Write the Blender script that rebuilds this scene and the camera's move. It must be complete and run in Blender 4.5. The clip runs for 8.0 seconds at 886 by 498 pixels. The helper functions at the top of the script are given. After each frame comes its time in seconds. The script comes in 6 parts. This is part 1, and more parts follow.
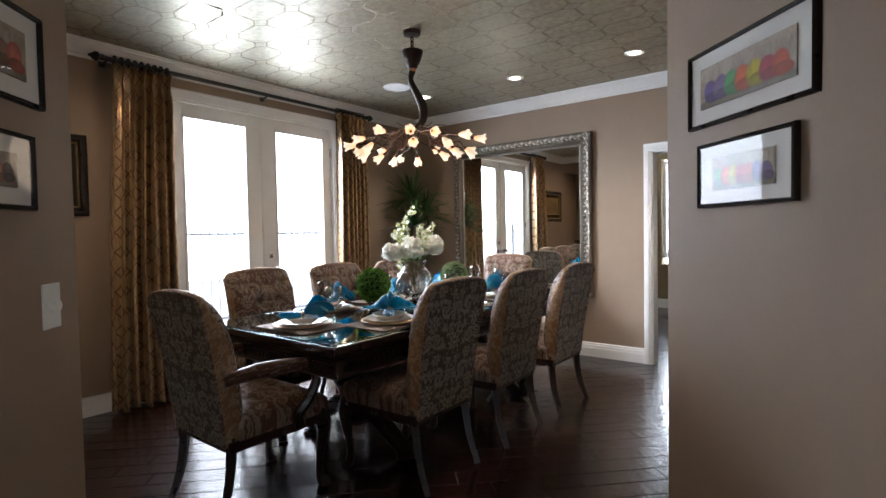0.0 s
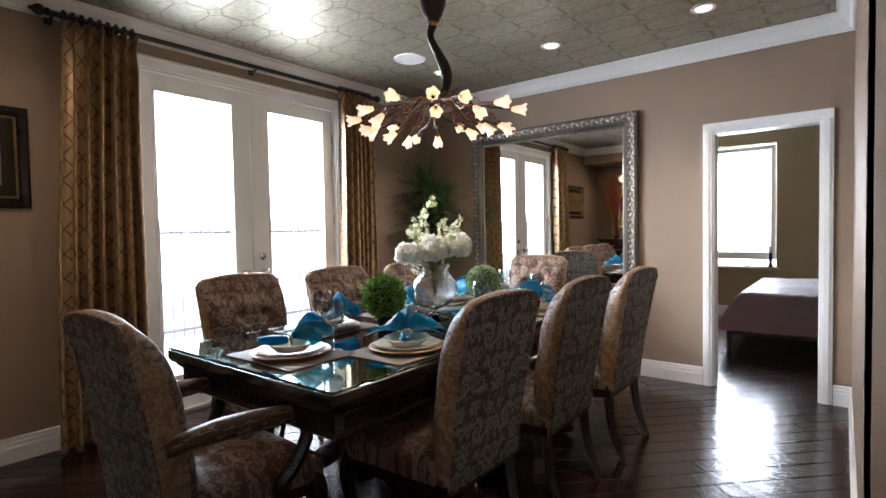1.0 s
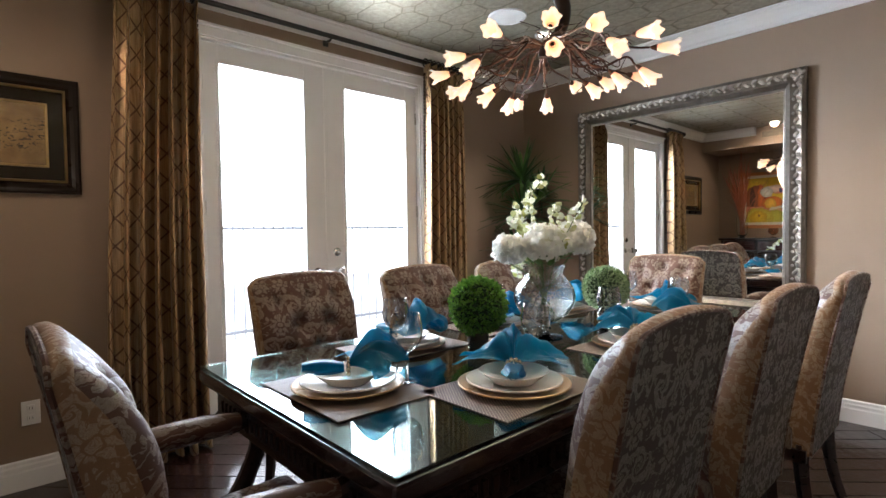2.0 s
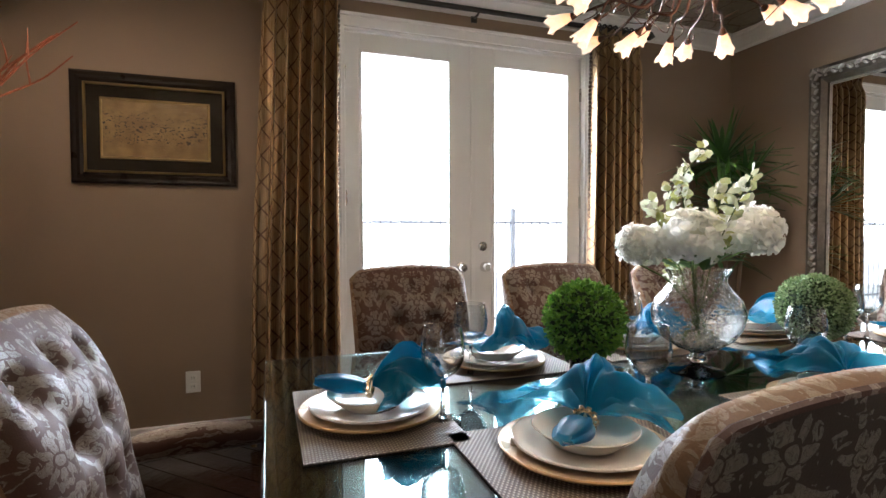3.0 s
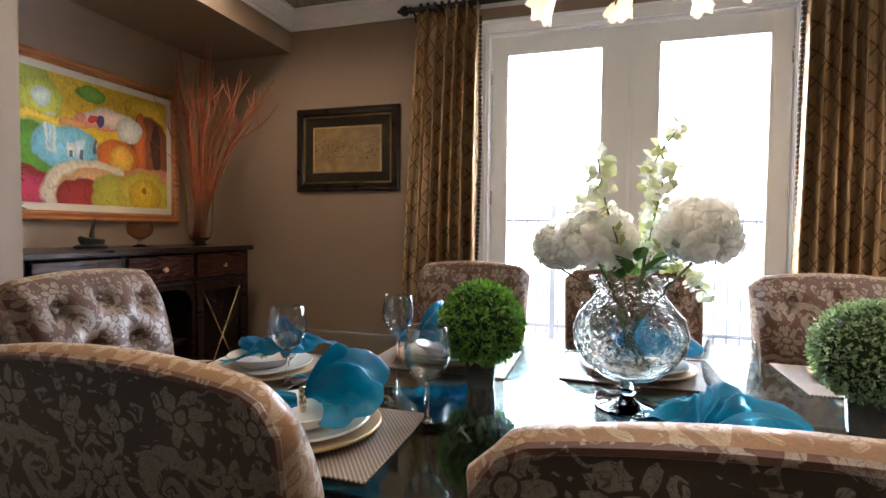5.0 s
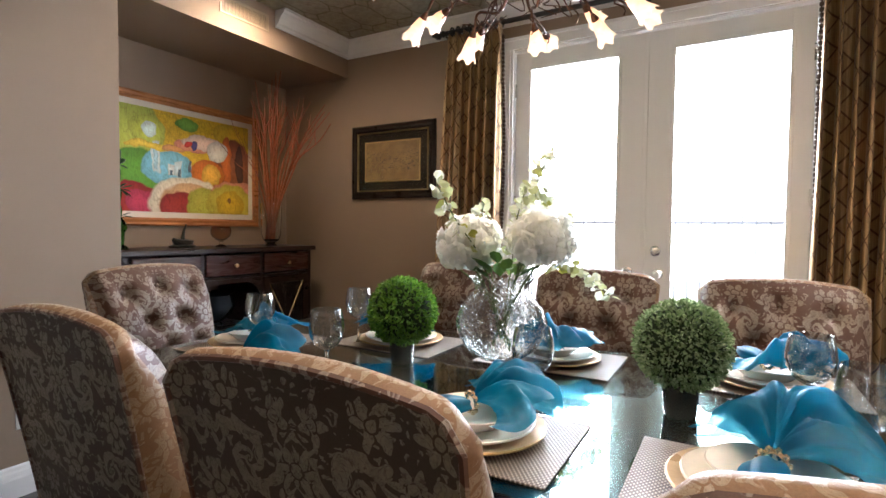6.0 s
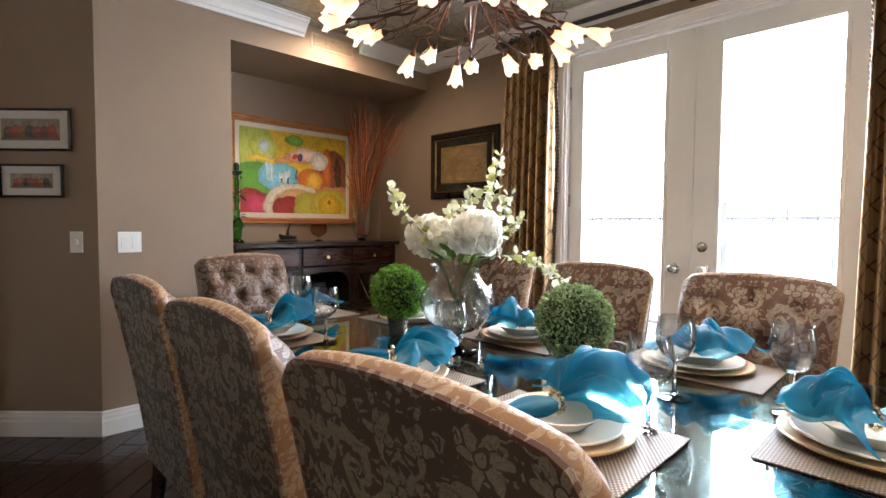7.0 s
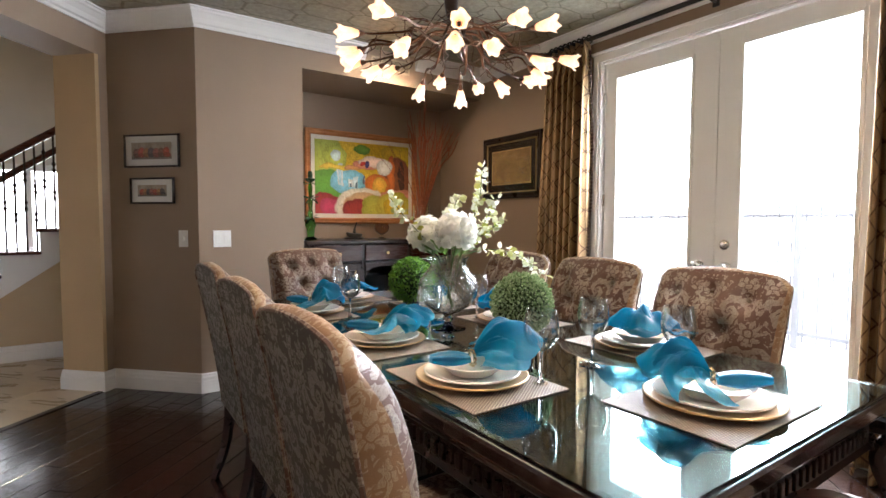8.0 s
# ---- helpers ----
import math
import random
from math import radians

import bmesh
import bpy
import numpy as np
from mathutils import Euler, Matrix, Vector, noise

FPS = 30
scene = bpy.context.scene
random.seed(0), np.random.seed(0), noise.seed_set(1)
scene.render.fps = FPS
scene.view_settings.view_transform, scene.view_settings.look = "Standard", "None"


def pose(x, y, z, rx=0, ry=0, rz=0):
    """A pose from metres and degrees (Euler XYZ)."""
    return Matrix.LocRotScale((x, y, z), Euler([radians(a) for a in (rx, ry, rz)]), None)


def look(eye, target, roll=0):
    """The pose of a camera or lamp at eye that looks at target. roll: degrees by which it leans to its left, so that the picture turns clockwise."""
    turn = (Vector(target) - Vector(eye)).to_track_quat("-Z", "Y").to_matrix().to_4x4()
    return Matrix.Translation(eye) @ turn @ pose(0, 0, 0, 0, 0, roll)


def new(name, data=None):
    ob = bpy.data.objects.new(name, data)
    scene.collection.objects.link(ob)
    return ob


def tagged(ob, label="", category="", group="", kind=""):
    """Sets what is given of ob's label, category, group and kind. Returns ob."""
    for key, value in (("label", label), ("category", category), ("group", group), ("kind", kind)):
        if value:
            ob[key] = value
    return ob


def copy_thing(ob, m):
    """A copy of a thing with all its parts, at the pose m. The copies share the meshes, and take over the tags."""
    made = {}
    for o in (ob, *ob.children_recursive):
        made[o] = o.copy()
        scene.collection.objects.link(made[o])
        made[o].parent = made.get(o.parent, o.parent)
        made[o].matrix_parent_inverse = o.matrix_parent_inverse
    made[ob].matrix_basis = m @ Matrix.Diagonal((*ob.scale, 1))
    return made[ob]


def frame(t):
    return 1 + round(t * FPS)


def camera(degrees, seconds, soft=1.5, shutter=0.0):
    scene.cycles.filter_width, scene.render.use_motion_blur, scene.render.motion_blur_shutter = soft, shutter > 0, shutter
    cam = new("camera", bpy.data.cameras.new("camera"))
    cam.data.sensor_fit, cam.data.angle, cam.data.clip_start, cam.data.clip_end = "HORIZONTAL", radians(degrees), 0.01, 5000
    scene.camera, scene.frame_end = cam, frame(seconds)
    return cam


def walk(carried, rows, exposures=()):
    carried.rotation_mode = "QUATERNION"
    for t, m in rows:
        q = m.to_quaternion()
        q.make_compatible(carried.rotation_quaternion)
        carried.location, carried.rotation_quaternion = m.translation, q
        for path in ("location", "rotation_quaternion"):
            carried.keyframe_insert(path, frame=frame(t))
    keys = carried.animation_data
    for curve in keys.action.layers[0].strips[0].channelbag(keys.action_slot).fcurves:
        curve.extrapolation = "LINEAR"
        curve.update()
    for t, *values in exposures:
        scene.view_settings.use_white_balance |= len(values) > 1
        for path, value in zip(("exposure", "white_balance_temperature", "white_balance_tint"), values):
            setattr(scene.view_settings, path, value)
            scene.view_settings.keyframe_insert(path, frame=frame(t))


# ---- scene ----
import functools

cam = camera(82.15, 8.0)
# seconds, x, y, z, yaw, pitch, roll
PATH = [
    (0.0, -0.046, 0.002, 1.282, 37.61, -1.91, 1.04),
    (0.5, -0.316, 0.246, 1.277, 37.70, -2.00, 1.04),
    (1.0, -0.594, 0.503, 1.271, 38.20, -2.04, 1.06),
    (2.5, -1.215, 1.223, 1.198, 57.93, -1.79, 0.52),
    (3.0, -1.229, 1.512, 1.190, 71.01, -1.94, 0.13),
    (3.5, -1.194, 1.747, 1.190, 83.60, -2.13, -0.12),
    (4.0, -1.182, 2.012, 1.184, 93.41, -2.26, -0.37),
    (5.5, -1.098, 2.938, 1.192, 113.03, -2.12, -0.61),
    (6.0, -1.070, 3.253, 1.211, 119.66, -2.24, -0.58),
    (6.5, -1.092, 3.584, 1.216, 126.92, -2.44, -0.43),
    (7.0, -1.116, 3.891, 1.213, 134.91, -2.67, -0.36),
    (7.5, -1.150, 4.154, 1.212, 141.46, -2.85, -0.25),
    (8.0, -1.163, 4.438, 1.221, 145.56, -2.92, -0.15),
]
walk(cam, [(t, pose(x, y, z, 90 + p, r, w)) for t, x, y, z, w, p, r in PATH],
     [(0.0, 0.0, 5700, 11), (1.0, 0.06, 5700, 11), (2.5, 0.14, 5750, 11), (4.0, 0.30, 5750, 11), (5.5, 0.40, 5800, 12), (8.0, 0.54, 6000, 12)])

# ---- world and large lights ----
world = bpy.data.worlds.new("sky")
scene.world = world
world.use_nodes = True
wn = world.node_tree.nodes
sky = wn.new("ShaderNodeTexSky")
sky.sky_type = "NISHITA"
sky.sun_disc = False
sky.sun_elevation, sky.sun_rotation = radians(50), radians(80)
world.node_tree.links.new(sky.outputs[0], wn["Background"].inputs[0])
wn["Background"].inputs[1].default_value = 0.12
sun = new("sun", bpy.data.lights.new("sun", "SUN"))
sun.data.energy, sun.data.angle, sun.data.color = 3.0, radians(0.5), (1.0, 0.95, 0.87)
sun.matrix_world = look((0, 0, 20), (-8, 3, 8))


def window_light(name, m, sx, sy, watts, colour=(1, 1, 1)):
    la = bpy.data.lights.new(name, "AREA")
    la.shape, la.size, la.size_y, la.energy, la.color = "RECTANGLE", sx, sy, watts, colour
    ob = new(name, la)
    ob.matrix_world = m
    return ob


# daylight lamps at the doors and bedroom window, and one added above the terrace
window_light("daylight_french_doors", look((-4.62, 2.78, 1.885), (0, 2.78, 1.2)), 1.6, 0.98, 80, (0.90, 0.96, 1.0))
window_light("daylight_terrace", look((-6.5, 1.3, 2.55), (-1.5, 4.7, 0.7)), 2.0, 1.7, 420, (0.93, 0.97, 1.0))
window_light("daylight_bedroom", look((-1.75, 8.85, 1.6), (-1.4, 0, 1.0)), 0.9, 1.4, 75, (0.93, 0.97, 1.0))

# fill lamp added in an unseen hall opening to brighten the chair backs
window_light("added_hall_fill", look((3.45, -1.5, 1.5), (-1.9, 2.4, 0.8)), 1.6, 2.0, 16, (1.0, 0.97, 0.92))

# ---- mesh helpers ----
def part(name, bm, material, parent=None, label="", smooth=False, angle=40):
    me = bpy.data.meshes.new(name)
    bmesh.ops.recalc_face_normals(bm, faces=bm.faces[:])
    bm.to_mesh(me)
    bm.free()
    if material:
        me.materials.append(material)
    if smooth:
        me.shade_smooth()
        me.set_sharp_from_angle(angle=radians(angle))
    ob = new(name, me)
    if parent:
        ob.parent = parent
    if label:
        ob["label"] = label
    return ob


def thing(name, label, category, group="", kind="", at=None):
    ob = new(name)
    ob.empty_display_size = 0.1
    tagged(ob, label, category, group, kind)
    if at is not None:
        ob.matrix_world = at
    return ob


def box(x0, y0, z0, x1, y1, z1, bevel=0.0, bm=None, seg=2):
    own = bmesh.new()
    bmesh.ops.create_cube(own, size=1)
    for v in own.verts:
        v.co = Vector(((x0 + x1) / 2 + v.co.x * (x1 - x0), (y0 + y1) / 2 + v.co.y * (y1 - y0), (z0 + z1) / 2 + v.co.z * (z1 - z0)))
    if bevel:
        bmesh.ops.bevel(own, geom=own.edges[:], offset=bevel, segments=seg, profile=0.5, affect="EDGES")
    return merge(bm, own)


def merge(bm, own):
    if bm is None:
        return own
    me = bpy.data.meshes.new("tmp")
    own.to_mesh(me)
    own.free()
    bm.from_mesh(me)
    bpy.data.meshes.remove(me)
    return bm


def moved(bm, m):
    bm.transform(m)
    return bm


def lathe(profile, n=24, bm=None):
    """profile: rows of radius, height, from bottom to top."""
    own = bmesh.new()
    rings = []
    for r, z in profile:
        if r < 1e-5:
            rings.append([own.verts.new((0, 0, z))])
        else:
            rings.append([own.verts.new((r * math.cos(2 * math.pi * i / n), r * math.sin(2 * math.pi * i / n), z)) for i in range(n)])
    for a, b in zip(rings, rings[1:]):
        for i in range(n):
            j = (i + 1) % n
            if len(a) == 1 and len(b) == 1:
                continue
            if len(a) == 1:
                own.faces.new((a[0], b[j], b[i]))
            elif len(b) == 1:
                own.faces.new((a[i], a[j], b[0]))
            else:
                own.faces.new((a[i], a[j], b[j], b[i]))
    return merge(bm, own)


def tube(points, radius, n=8, bm=None, flat=1.0, caps=True):
    """A round rod along points; radius a number or one for each point."""
    own = bmesh.new()
    pts = [Vector(p) for p in points]
    rad = radius if isinstance(radius, (list, tuple)) else [radius] * len(pts)
    d0 = (pts[1] - pts[0]).normalized()
    up = Vector((0, 0, 1)) if abs(d0.z) < 0.9 else Vector((0, 1, 0))
    side = d0.cross(up).normalized()
    rings = []
    for i, p in enumerate(pts):
        d = (pts[min(i + 1, len(pts) - 1)] - pts[max(i - 1, 0)]).normalized()
        side = (side - d * side.dot(d)).normalized()
        oth = d.cross(side)
        rings.append([own.verts.new(p + rad[i] * (side * math.cos(a) + oth * math.sin(a) * flat)) for a in [2 * math.pi * k / n for k in range(n)]])
    for a, b in zip(rings, rings[1:]):
        for k in range(n):
            own.faces.new((a[k], a[(k + 1) % n], b[(k + 1) % n], b[k]))
    if caps:
        own.faces.new(rings[0][::-1])
        own.faces.new(rings[-1])
    return merge(bm, own)


def curve(points, n=6):
    """A smooth line through points (Catmull-Rom)."""
    p = [Vector(q) for q in points]
    p = [2 * p[0] - p[1]] + p + [2 * p[-1] - p[-2]]
    out = []
    for i in range(1, len(p) - 2):
        for k in range(n):
            t = k / n
            out.append(0.5 * (2 * p[i] + (p[i + 1] - p[i - 1]) * t + (2 * p[i - 1] - 5 * p[i] + 4 * p[i + 1] - p[i + 2]) * t * t + (3 * p[i] - p[i - 1] - 3 * p[i + 1] + p[i + 2]) * t ** 3))
    return out + [p[-2]]


def prism(outline, z0, z1, bm=None):
    """A block with the outline (x, y) from z0 to z1."""
    own = bmesh.new()
    lo = [own.verts.new((x, y, z0)) for x, y in outline]
    hi = [own.verts.new((x, y, z1)) for x, y in outline]
    n = len(lo)
    own.faces.new(lo[::-1])
    own.faces.new(hi)
    for i in range(n):
        own.faces.new((lo[i], lo[(i + 1) % n], hi[(i + 1) % n], hi[i]))
    return merge(bm, own)


def moulding(profile, a, b, inward, bm=None, mitre0=0.0, mitre1=0.0):
    """A profile of (out, height) swept from a to b (x, y) on a wall, out along inward; mitre shifts the ends by out."""
    own = bmesh.new()
    a, b, w = Vector((*a, 0)), Vector((*b, 0)), Vector((*inward, 0)).normalized()
    d = (b - a).normalized()
    lo = [own.verts.new(a + w * o + d * o * mitre0 + Vector((0, 0, h))) for o, h in profile]
    hi = [own.verts.new(b + w * o - d * o * mitre1 + Vector((0, 0, h))) for o, h in profile]
    n = len(lo)
    own.faces.new(lo)
    own.faces.new(hi[::-1])
    for i in range(n):
        own.faces.new((lo[i], lo[(i + 1) % n], hi[(i + 1) % n], hi[i]))
    return merge(bm, own)


def sheet(f, nu, nv, bm=None, wrap=False):
    """A grid surface; f(u, v) with u, v from 0 to 1."""
    own = bmesh.new()
    g = [[own.verts.new(f(i / nu, j / nv)) for i in range(nu + (0 if wrap else 1))] for j in range(nv + 1)]
    w = len(g[0])
    for j in range(nv):
        for i in range(nu):
            own.faces.new((g[j][i], g[j][(i + 1) % w], g[j + 1][(i + 1) % w], g[j + 1][i]))
    return merge(bm, own)


# ---- materials ----
class Nodes:
    """A short hand for node materials."""

    def __init__(self, name):
        self.m = bpy.data.materials.new(name)
        self.m.use_nodes = True
        self.t = self.m.node_tree
        self.b = self.t.nodes["Principled BSDF"]

    def add(self, kind, **values):
        n = self.t.nodes.new(kind)
        for k, v in values.items():
            n.inputs[k.replace("_", " ")].default_value = v
        return n

    def link(self, a, b):
        self.t.links.new(a, b)

    def coords(self, which="Object", scale=(1, 1, 1), rot=(0, 0, 0)):
        c = self.t.nodes.new("ShaderNodeTexCoord")
        mp = self.t.nodes.new("ShaderNodeMapping")
        mp.inputs["Scale"].default_value = scale
        mp.inputs["Rotation"].default_value = rot
        self.link(c.outputs[which], mp.inputs[0])
        return mp.outputs[0]

    def noise(self, vec, scale, detail=4, rough=0.55, distortion=0.0):
        n = self.add("ShaderNodeTexNoise", Scale=scale, Detail=detail, Roughness=rough, Distortion=distortion)
        if vec:
            self.link(vec, n.inputs["Vector"])
        return n.outputs[0]

    def ramp(self, fac, stops, mode="LINEAR"):
        r = self.t.nodes.new("ShaderNodeValToRGB")
        r.color_ramp.interpolation = mode
        e = r.color_ramp.elements
        while len(e) < len(stops):
            e.new(0.5)
        for q, (p, c) in zip(e, stops):
            q.position = p
            q.color = (*c, 1) if isinstance(c, (tuple, list)) else (c, c, c, 1)
        self.link(fac, r.inputs[0])
        return r.outputs[0]

    def mix(self, fac, a, b, blend="MIX"):
        n = self.t.nodes.new("ShaderNodeMix")
        n.data_type, n.blend_type = "RGBA", blend
        for sock, v in ((n.inputs[0], fac), (n.inputs[6], a), (n.inputs[7], b)):
            if isinstance(v, (int, float)):
                sock.default_value = v if sock == n.inputs[0] else (v, v, v, 1)
            elif isinstance(v, tuple):
                sock.default_value = (*v, 1)
            else:
                self.link(v, sock)
        return n.outputs[2]

    def math(self, op, a, b=None, c=None):
        n = self.t.nodes.new("ShaderNodeMath")
        n.operation = op
        for s, v in zip(n.inputs, (a, b, c)):
            if v is None:
                continue
            if isinstance(v, (int, float)):
                s.default_value = v
            else:
                self.link(v, s)
        return n.outputs[0]

    def bump(self, height, strength=0.2, distance=0.005):
        n = self.add("ShaderNodeBump", Strength=strength, Distance=distance)
        self.link(height, n.inputs["Height"])
        self.link(n.outputs[0], self.b.inputs["Normal"])

    def set(self, **values):
        for k, v in values.items():
            s = self.b.inputs[k.replace("_", " ")]
            if isinstance(v, (int, float)):
                s.default_value = v
            elif isinstance(v, tuple):
                s.default_value = (*v, 1) if len(s.default_value) == 4 else v
            else:
                self.link(v, s)
        return self


def plain(name, colour, rough=0.5, metal=0.0, vary=0.15, scale=8.0, bump=0.1, fine=120.0, **more):
    """A painted, turned or cast surface: two scales of tone, a little relief and uneven gloss."""
    n = Nodes(name)
    v = n.coords()
    big, small = n.noise(v, scale), n.noise(v, fine, 3)
    f = n.mix(0.35, big, small)
    dark = tuple(c * (1 - vary) for c in colour)
    light = tuple(min(1, c * (1 + vary)) for c in colour)
    n.set(Base_Color=n.ramp(f, [(0.3, dark), (0.7, light)]), Metallic=metal,
          Roughness=n.ramp(big, [(0.3, max(0.02, rough * 0.85)), (0.7, min(1, rough * 1.15))]), **more)
    if bump:
        n.bump(small, bump, 0.002)
    return n.m


def glow(name, colour, strength):
    n = Nodes(name)
    n.set(Base_Color=colour, Emission_Color=colour, Emission_Strength=strength)
    return n.m


def wall_paint(name, colour):
    n = Nodes(name)
    v = n.coords()
    big, fine = n.noise(v, 1.3, 3), n.noise(v, 160, 3)
    n.set(Base_Color=n.ramp(big, [(0.3, tuple(c * 0.94 for c in colour)), (0.7, tuple(c * 1.05 for c in colour))]),
          Roughness=n.ramp(fine, [(0.3, 0.58), (0.7, 0.72)]), Specular_IOR_Level=0.35)
    n.bump(n.mix(0.5, fine, n.noise(v, 45, 2)), 0.18, 0.002)
    return n.m


def damask(name, ground, motif, pitch=0.35, sheen=0.1, rough=0.33, axes=(0, 2)):
    """Woven damask: mirrored scrolls, blossoms and leaf sprays in a satin thread on a duller ground."""
    n = Nodes(name)
    sx = n.t.nodes.new("ShaderNodeSeparateXYZ")
    bend = n.t.nodes.new("ShaderNodeTexNoise")
    bend.inputs["Scale"].default_value = 22
    c = n.coords()
    n.link(c, bend.inputs["Vector"])
    mv = n.t.nodes.new("ShaderNodeVectorMath")
    mv.operation = "MULTIPLY_ADD"
    n.link(bend.outputs["Color"], mv.inputs[0])
    mv.inputs[1].default_value = (0.034, 0.034, 0.034)
    n.link(c, mv.inputs[2])
    n.link(mv.outputs[0], sx.inputs[0])
    ax = n.math("ABSOLUTE", n.math("SUBTRACT", n.math("FRACT", n.math("ADD", n.math("DIVIDE", n.math("SUBTRACT", sx.outputs[axes[0]], 0.017), pitch), 0.5)), 0.5))
    along = sx.outputs[axes[1]] if axes != (1, 2) else n.math("SUBTRACT", sx.outputs[2], n.math("ABSOLUTE", sx.outputs[0]))
    az = n.math("FRACT", n.math("DIVIDE", along, pitch))

    def polar(cu, cv):
        du, dv = n.math("SUBTRACT", ax, cu), n.math("SUBTRACT", az, cv)
        return n.math("SQRT", n.math("ADD", n.math("MULTIPLY", du, du), n.math("MULTIPLY", dv, dv))), n.math("ARCTAN2", dv, du)

    def blossom(cu, cv, size, petals, spin=0.0):
        r, th = polar(cu, cv)
        w = n.math("COSINE", n.math("MULTIPLY_ADD", th, petals, spin))
        edge = n.math("MULTIPLY_ADD", w, size * 0.24, size * 0.76)
        body = n.math("LESS_THAN", r, edge)
        eye = n.math("GREATER_THAN", n.math("ABSOLUTE", n.math("SUBTRACT", r, size * 0.30)), size * 0.055)
        slit = n.math("GREATER_THAN", n.math("ADD", w, n.math("LESS_THAN", r, size * 0.34)), -0.80)
        return n.math("MULTIPLY", n.math("MULTIPLY", body, eye), slit)

    def scroll(cu, cv, size, turn, fringe=9.0):
        r, th = polar(cu, cv)
        ph = n.math("MULTIPLY_ADD", n.math("LOGARITHM", n.math("MAXIMUM", n.math("DIVIDE", r, size), 0.05), 2.718), turn * 2.6, th)
        band = n.math("GREATER_THAN", n.math("COSINE", n.math("MULTIPLY", ph, 2.0)), -0.15)
        lobes = n.math("MULTIPLY_ADD", n.math("COSINE", n.math("MULTIPLY", th, fringe)), size * 0.12, size * 0.88)
        return n.math("MULTIPLY", band, n.math("LESS_THAN", r, lobes))

    shape = scroll(0.27, 0.62, 0.20, 1.0)
    for q in (scroll(0.10, 0.30, 0.13, -1.0, 7.0), scroll(0.40, 0.16, 0.15, 1.2), blossom(0.0, 0.62, 0.12, 7.0), blossom(0.5, 0.42, 0.13, 8.0), blossom(0.25, 0.36, 0.07, 5.0, 1.0),
              blossom(0.0, 0.10, 0.15, 9.0), blossom(0.10, 0.83, 0.085, 5.0), blossom(0.38, 0.88, 0.10, 6.0), blossom(0.26, 0.07, 0.07, 5.0), blossom(0.5, 0.70, 0.08, 6.0), blossom(0.07, 0.47, 0.055, 5.0)):
        shape = n.math("MAXIMUM", shape, q)
    cb = n.t.nodes.new("ShaderNodeCombineXYZ")
    n.link(ax, cb.inputs[0])
    n.link(az, cb.inputs[2])
    sprig = n.ramp(n.noise(cb.outputs[0], 17.0, 1.0, 0.4, 1.6), [(0.60, 0.0), (0.625, 1.0)])
    shape = n.math("MAXIMUM", shape, sprig)
    vein = n.ramp(n.math("ABSOLUTE", n.math("SUBTRACT", n.noise(cb.outputs[0], 24.0, 1.5, 0.5, 2.0), 0.5)), [(0.012, 0.0), (0.035, 1.0)])
    shape = n.math("MULTIPLY", shape, n.math("MULTIPLY_ADD", vein, 0.7, 0.3))
    thread = n.noise(c, 420, 2)
    wear = n.noise(c, 6, 3)
    fray = n.noise(c, 150, 3, 0.65)
    shape = n.math("MULTIPLY", shape, n.ramp(fray, [(0.3, 0.6), (0.6, 1.0)]))
    col = n.mix(shape, ground, motif)
    col = n.mix(0.35, col, n.mix(1.0, col, n.ramp(n.mix(0.5, wear, thread), [(0.35, 0.5), (0.65, 1.3)]), "MULTIPLY"))
    n.set(Base_Color=col, Roughness=n.ramp(shape, [(0.0, rough + 0.22), (1.0, rough)]), Specular_IOR_Level=n.ramp(shape, [(0.0, 0.3), (1.0, 1.0)]), Sheen_Weight=sheen, Sheen_Roughness=0.4)
    n.bump(n.math("ADD", n.math("MULTIPLY", shape, 0.7), n.math("MULTIPLY", thread, 0.5)), 0.35, 0.0015)
    return n.m


def wood(name, dark, light, rough=0.3, scale=6.0, along=(0.12, 1, 1), coat=0.0):
    n = Nodes(name)
    v = n.coords(scale=along)
    grain = n.noise(v, scale * 6, 6, 0.6, 1.2)
    big = n.noise(n.coords(), 3, 3)
    f = n.mix(0.3, grain, big)
    n.set(Base_Color=n.ramp(f, [(0.3, dark), (0.72, light)]), Roughness=n.ramp(grain, [(0.3, rough * 0.8), (0.7, rough * 1.3)]), Coat_Weight=coat, Coat_Roughness=0.15, Specular_IOR_Level=0.3)
    n.bump(grain, 0.05, 0.002)
    return n.m


def glass(name, tint=(1, 1, 1), rough=0.0, ior=1.45):
    n = Nodes(name)
    n.set(Base_Color=tint, Roughness=rough, IOR=ior, Transmission_Weight=1.0)
    return n.m


def thin_glass(name):
    """Blown glass too thin to bend the view: clear, with the gloss of its surface."""
    n = Nodes(name)
    n.t.nodes.remove(n.b)
    clear, gloss = n.t.nodes.new("ShaderNodeBsdfTransparent"), n.t.nodes.new("ShaderNodeBsdfGlossy")
    clear.inputs[0].default_value = (0.93, 0.945, 0.95, 1)
    gloss.inputs["Roughness"].default_value = 0.01
    lw = n.add("ShaderNodeLayerWeight", Blend=0.5)
    fac = n.math("MULTIPLY_ADD", n.math("POWER", lw.outputs["Facing"], 1.8), 0.85, 0.07)
    mx = n.t.nodes.new("ShaderNodeMixShader")
    n.link(fac, mx.inputs[0])
    n.link(clear.outputs[0], mx.inputs[1])
    n.link(gloss.outputs[0], mx.inputs[2])
    n.link(mx.outputs[0], n.t.nodes["Material Output"].inputs[0])
    return n.m


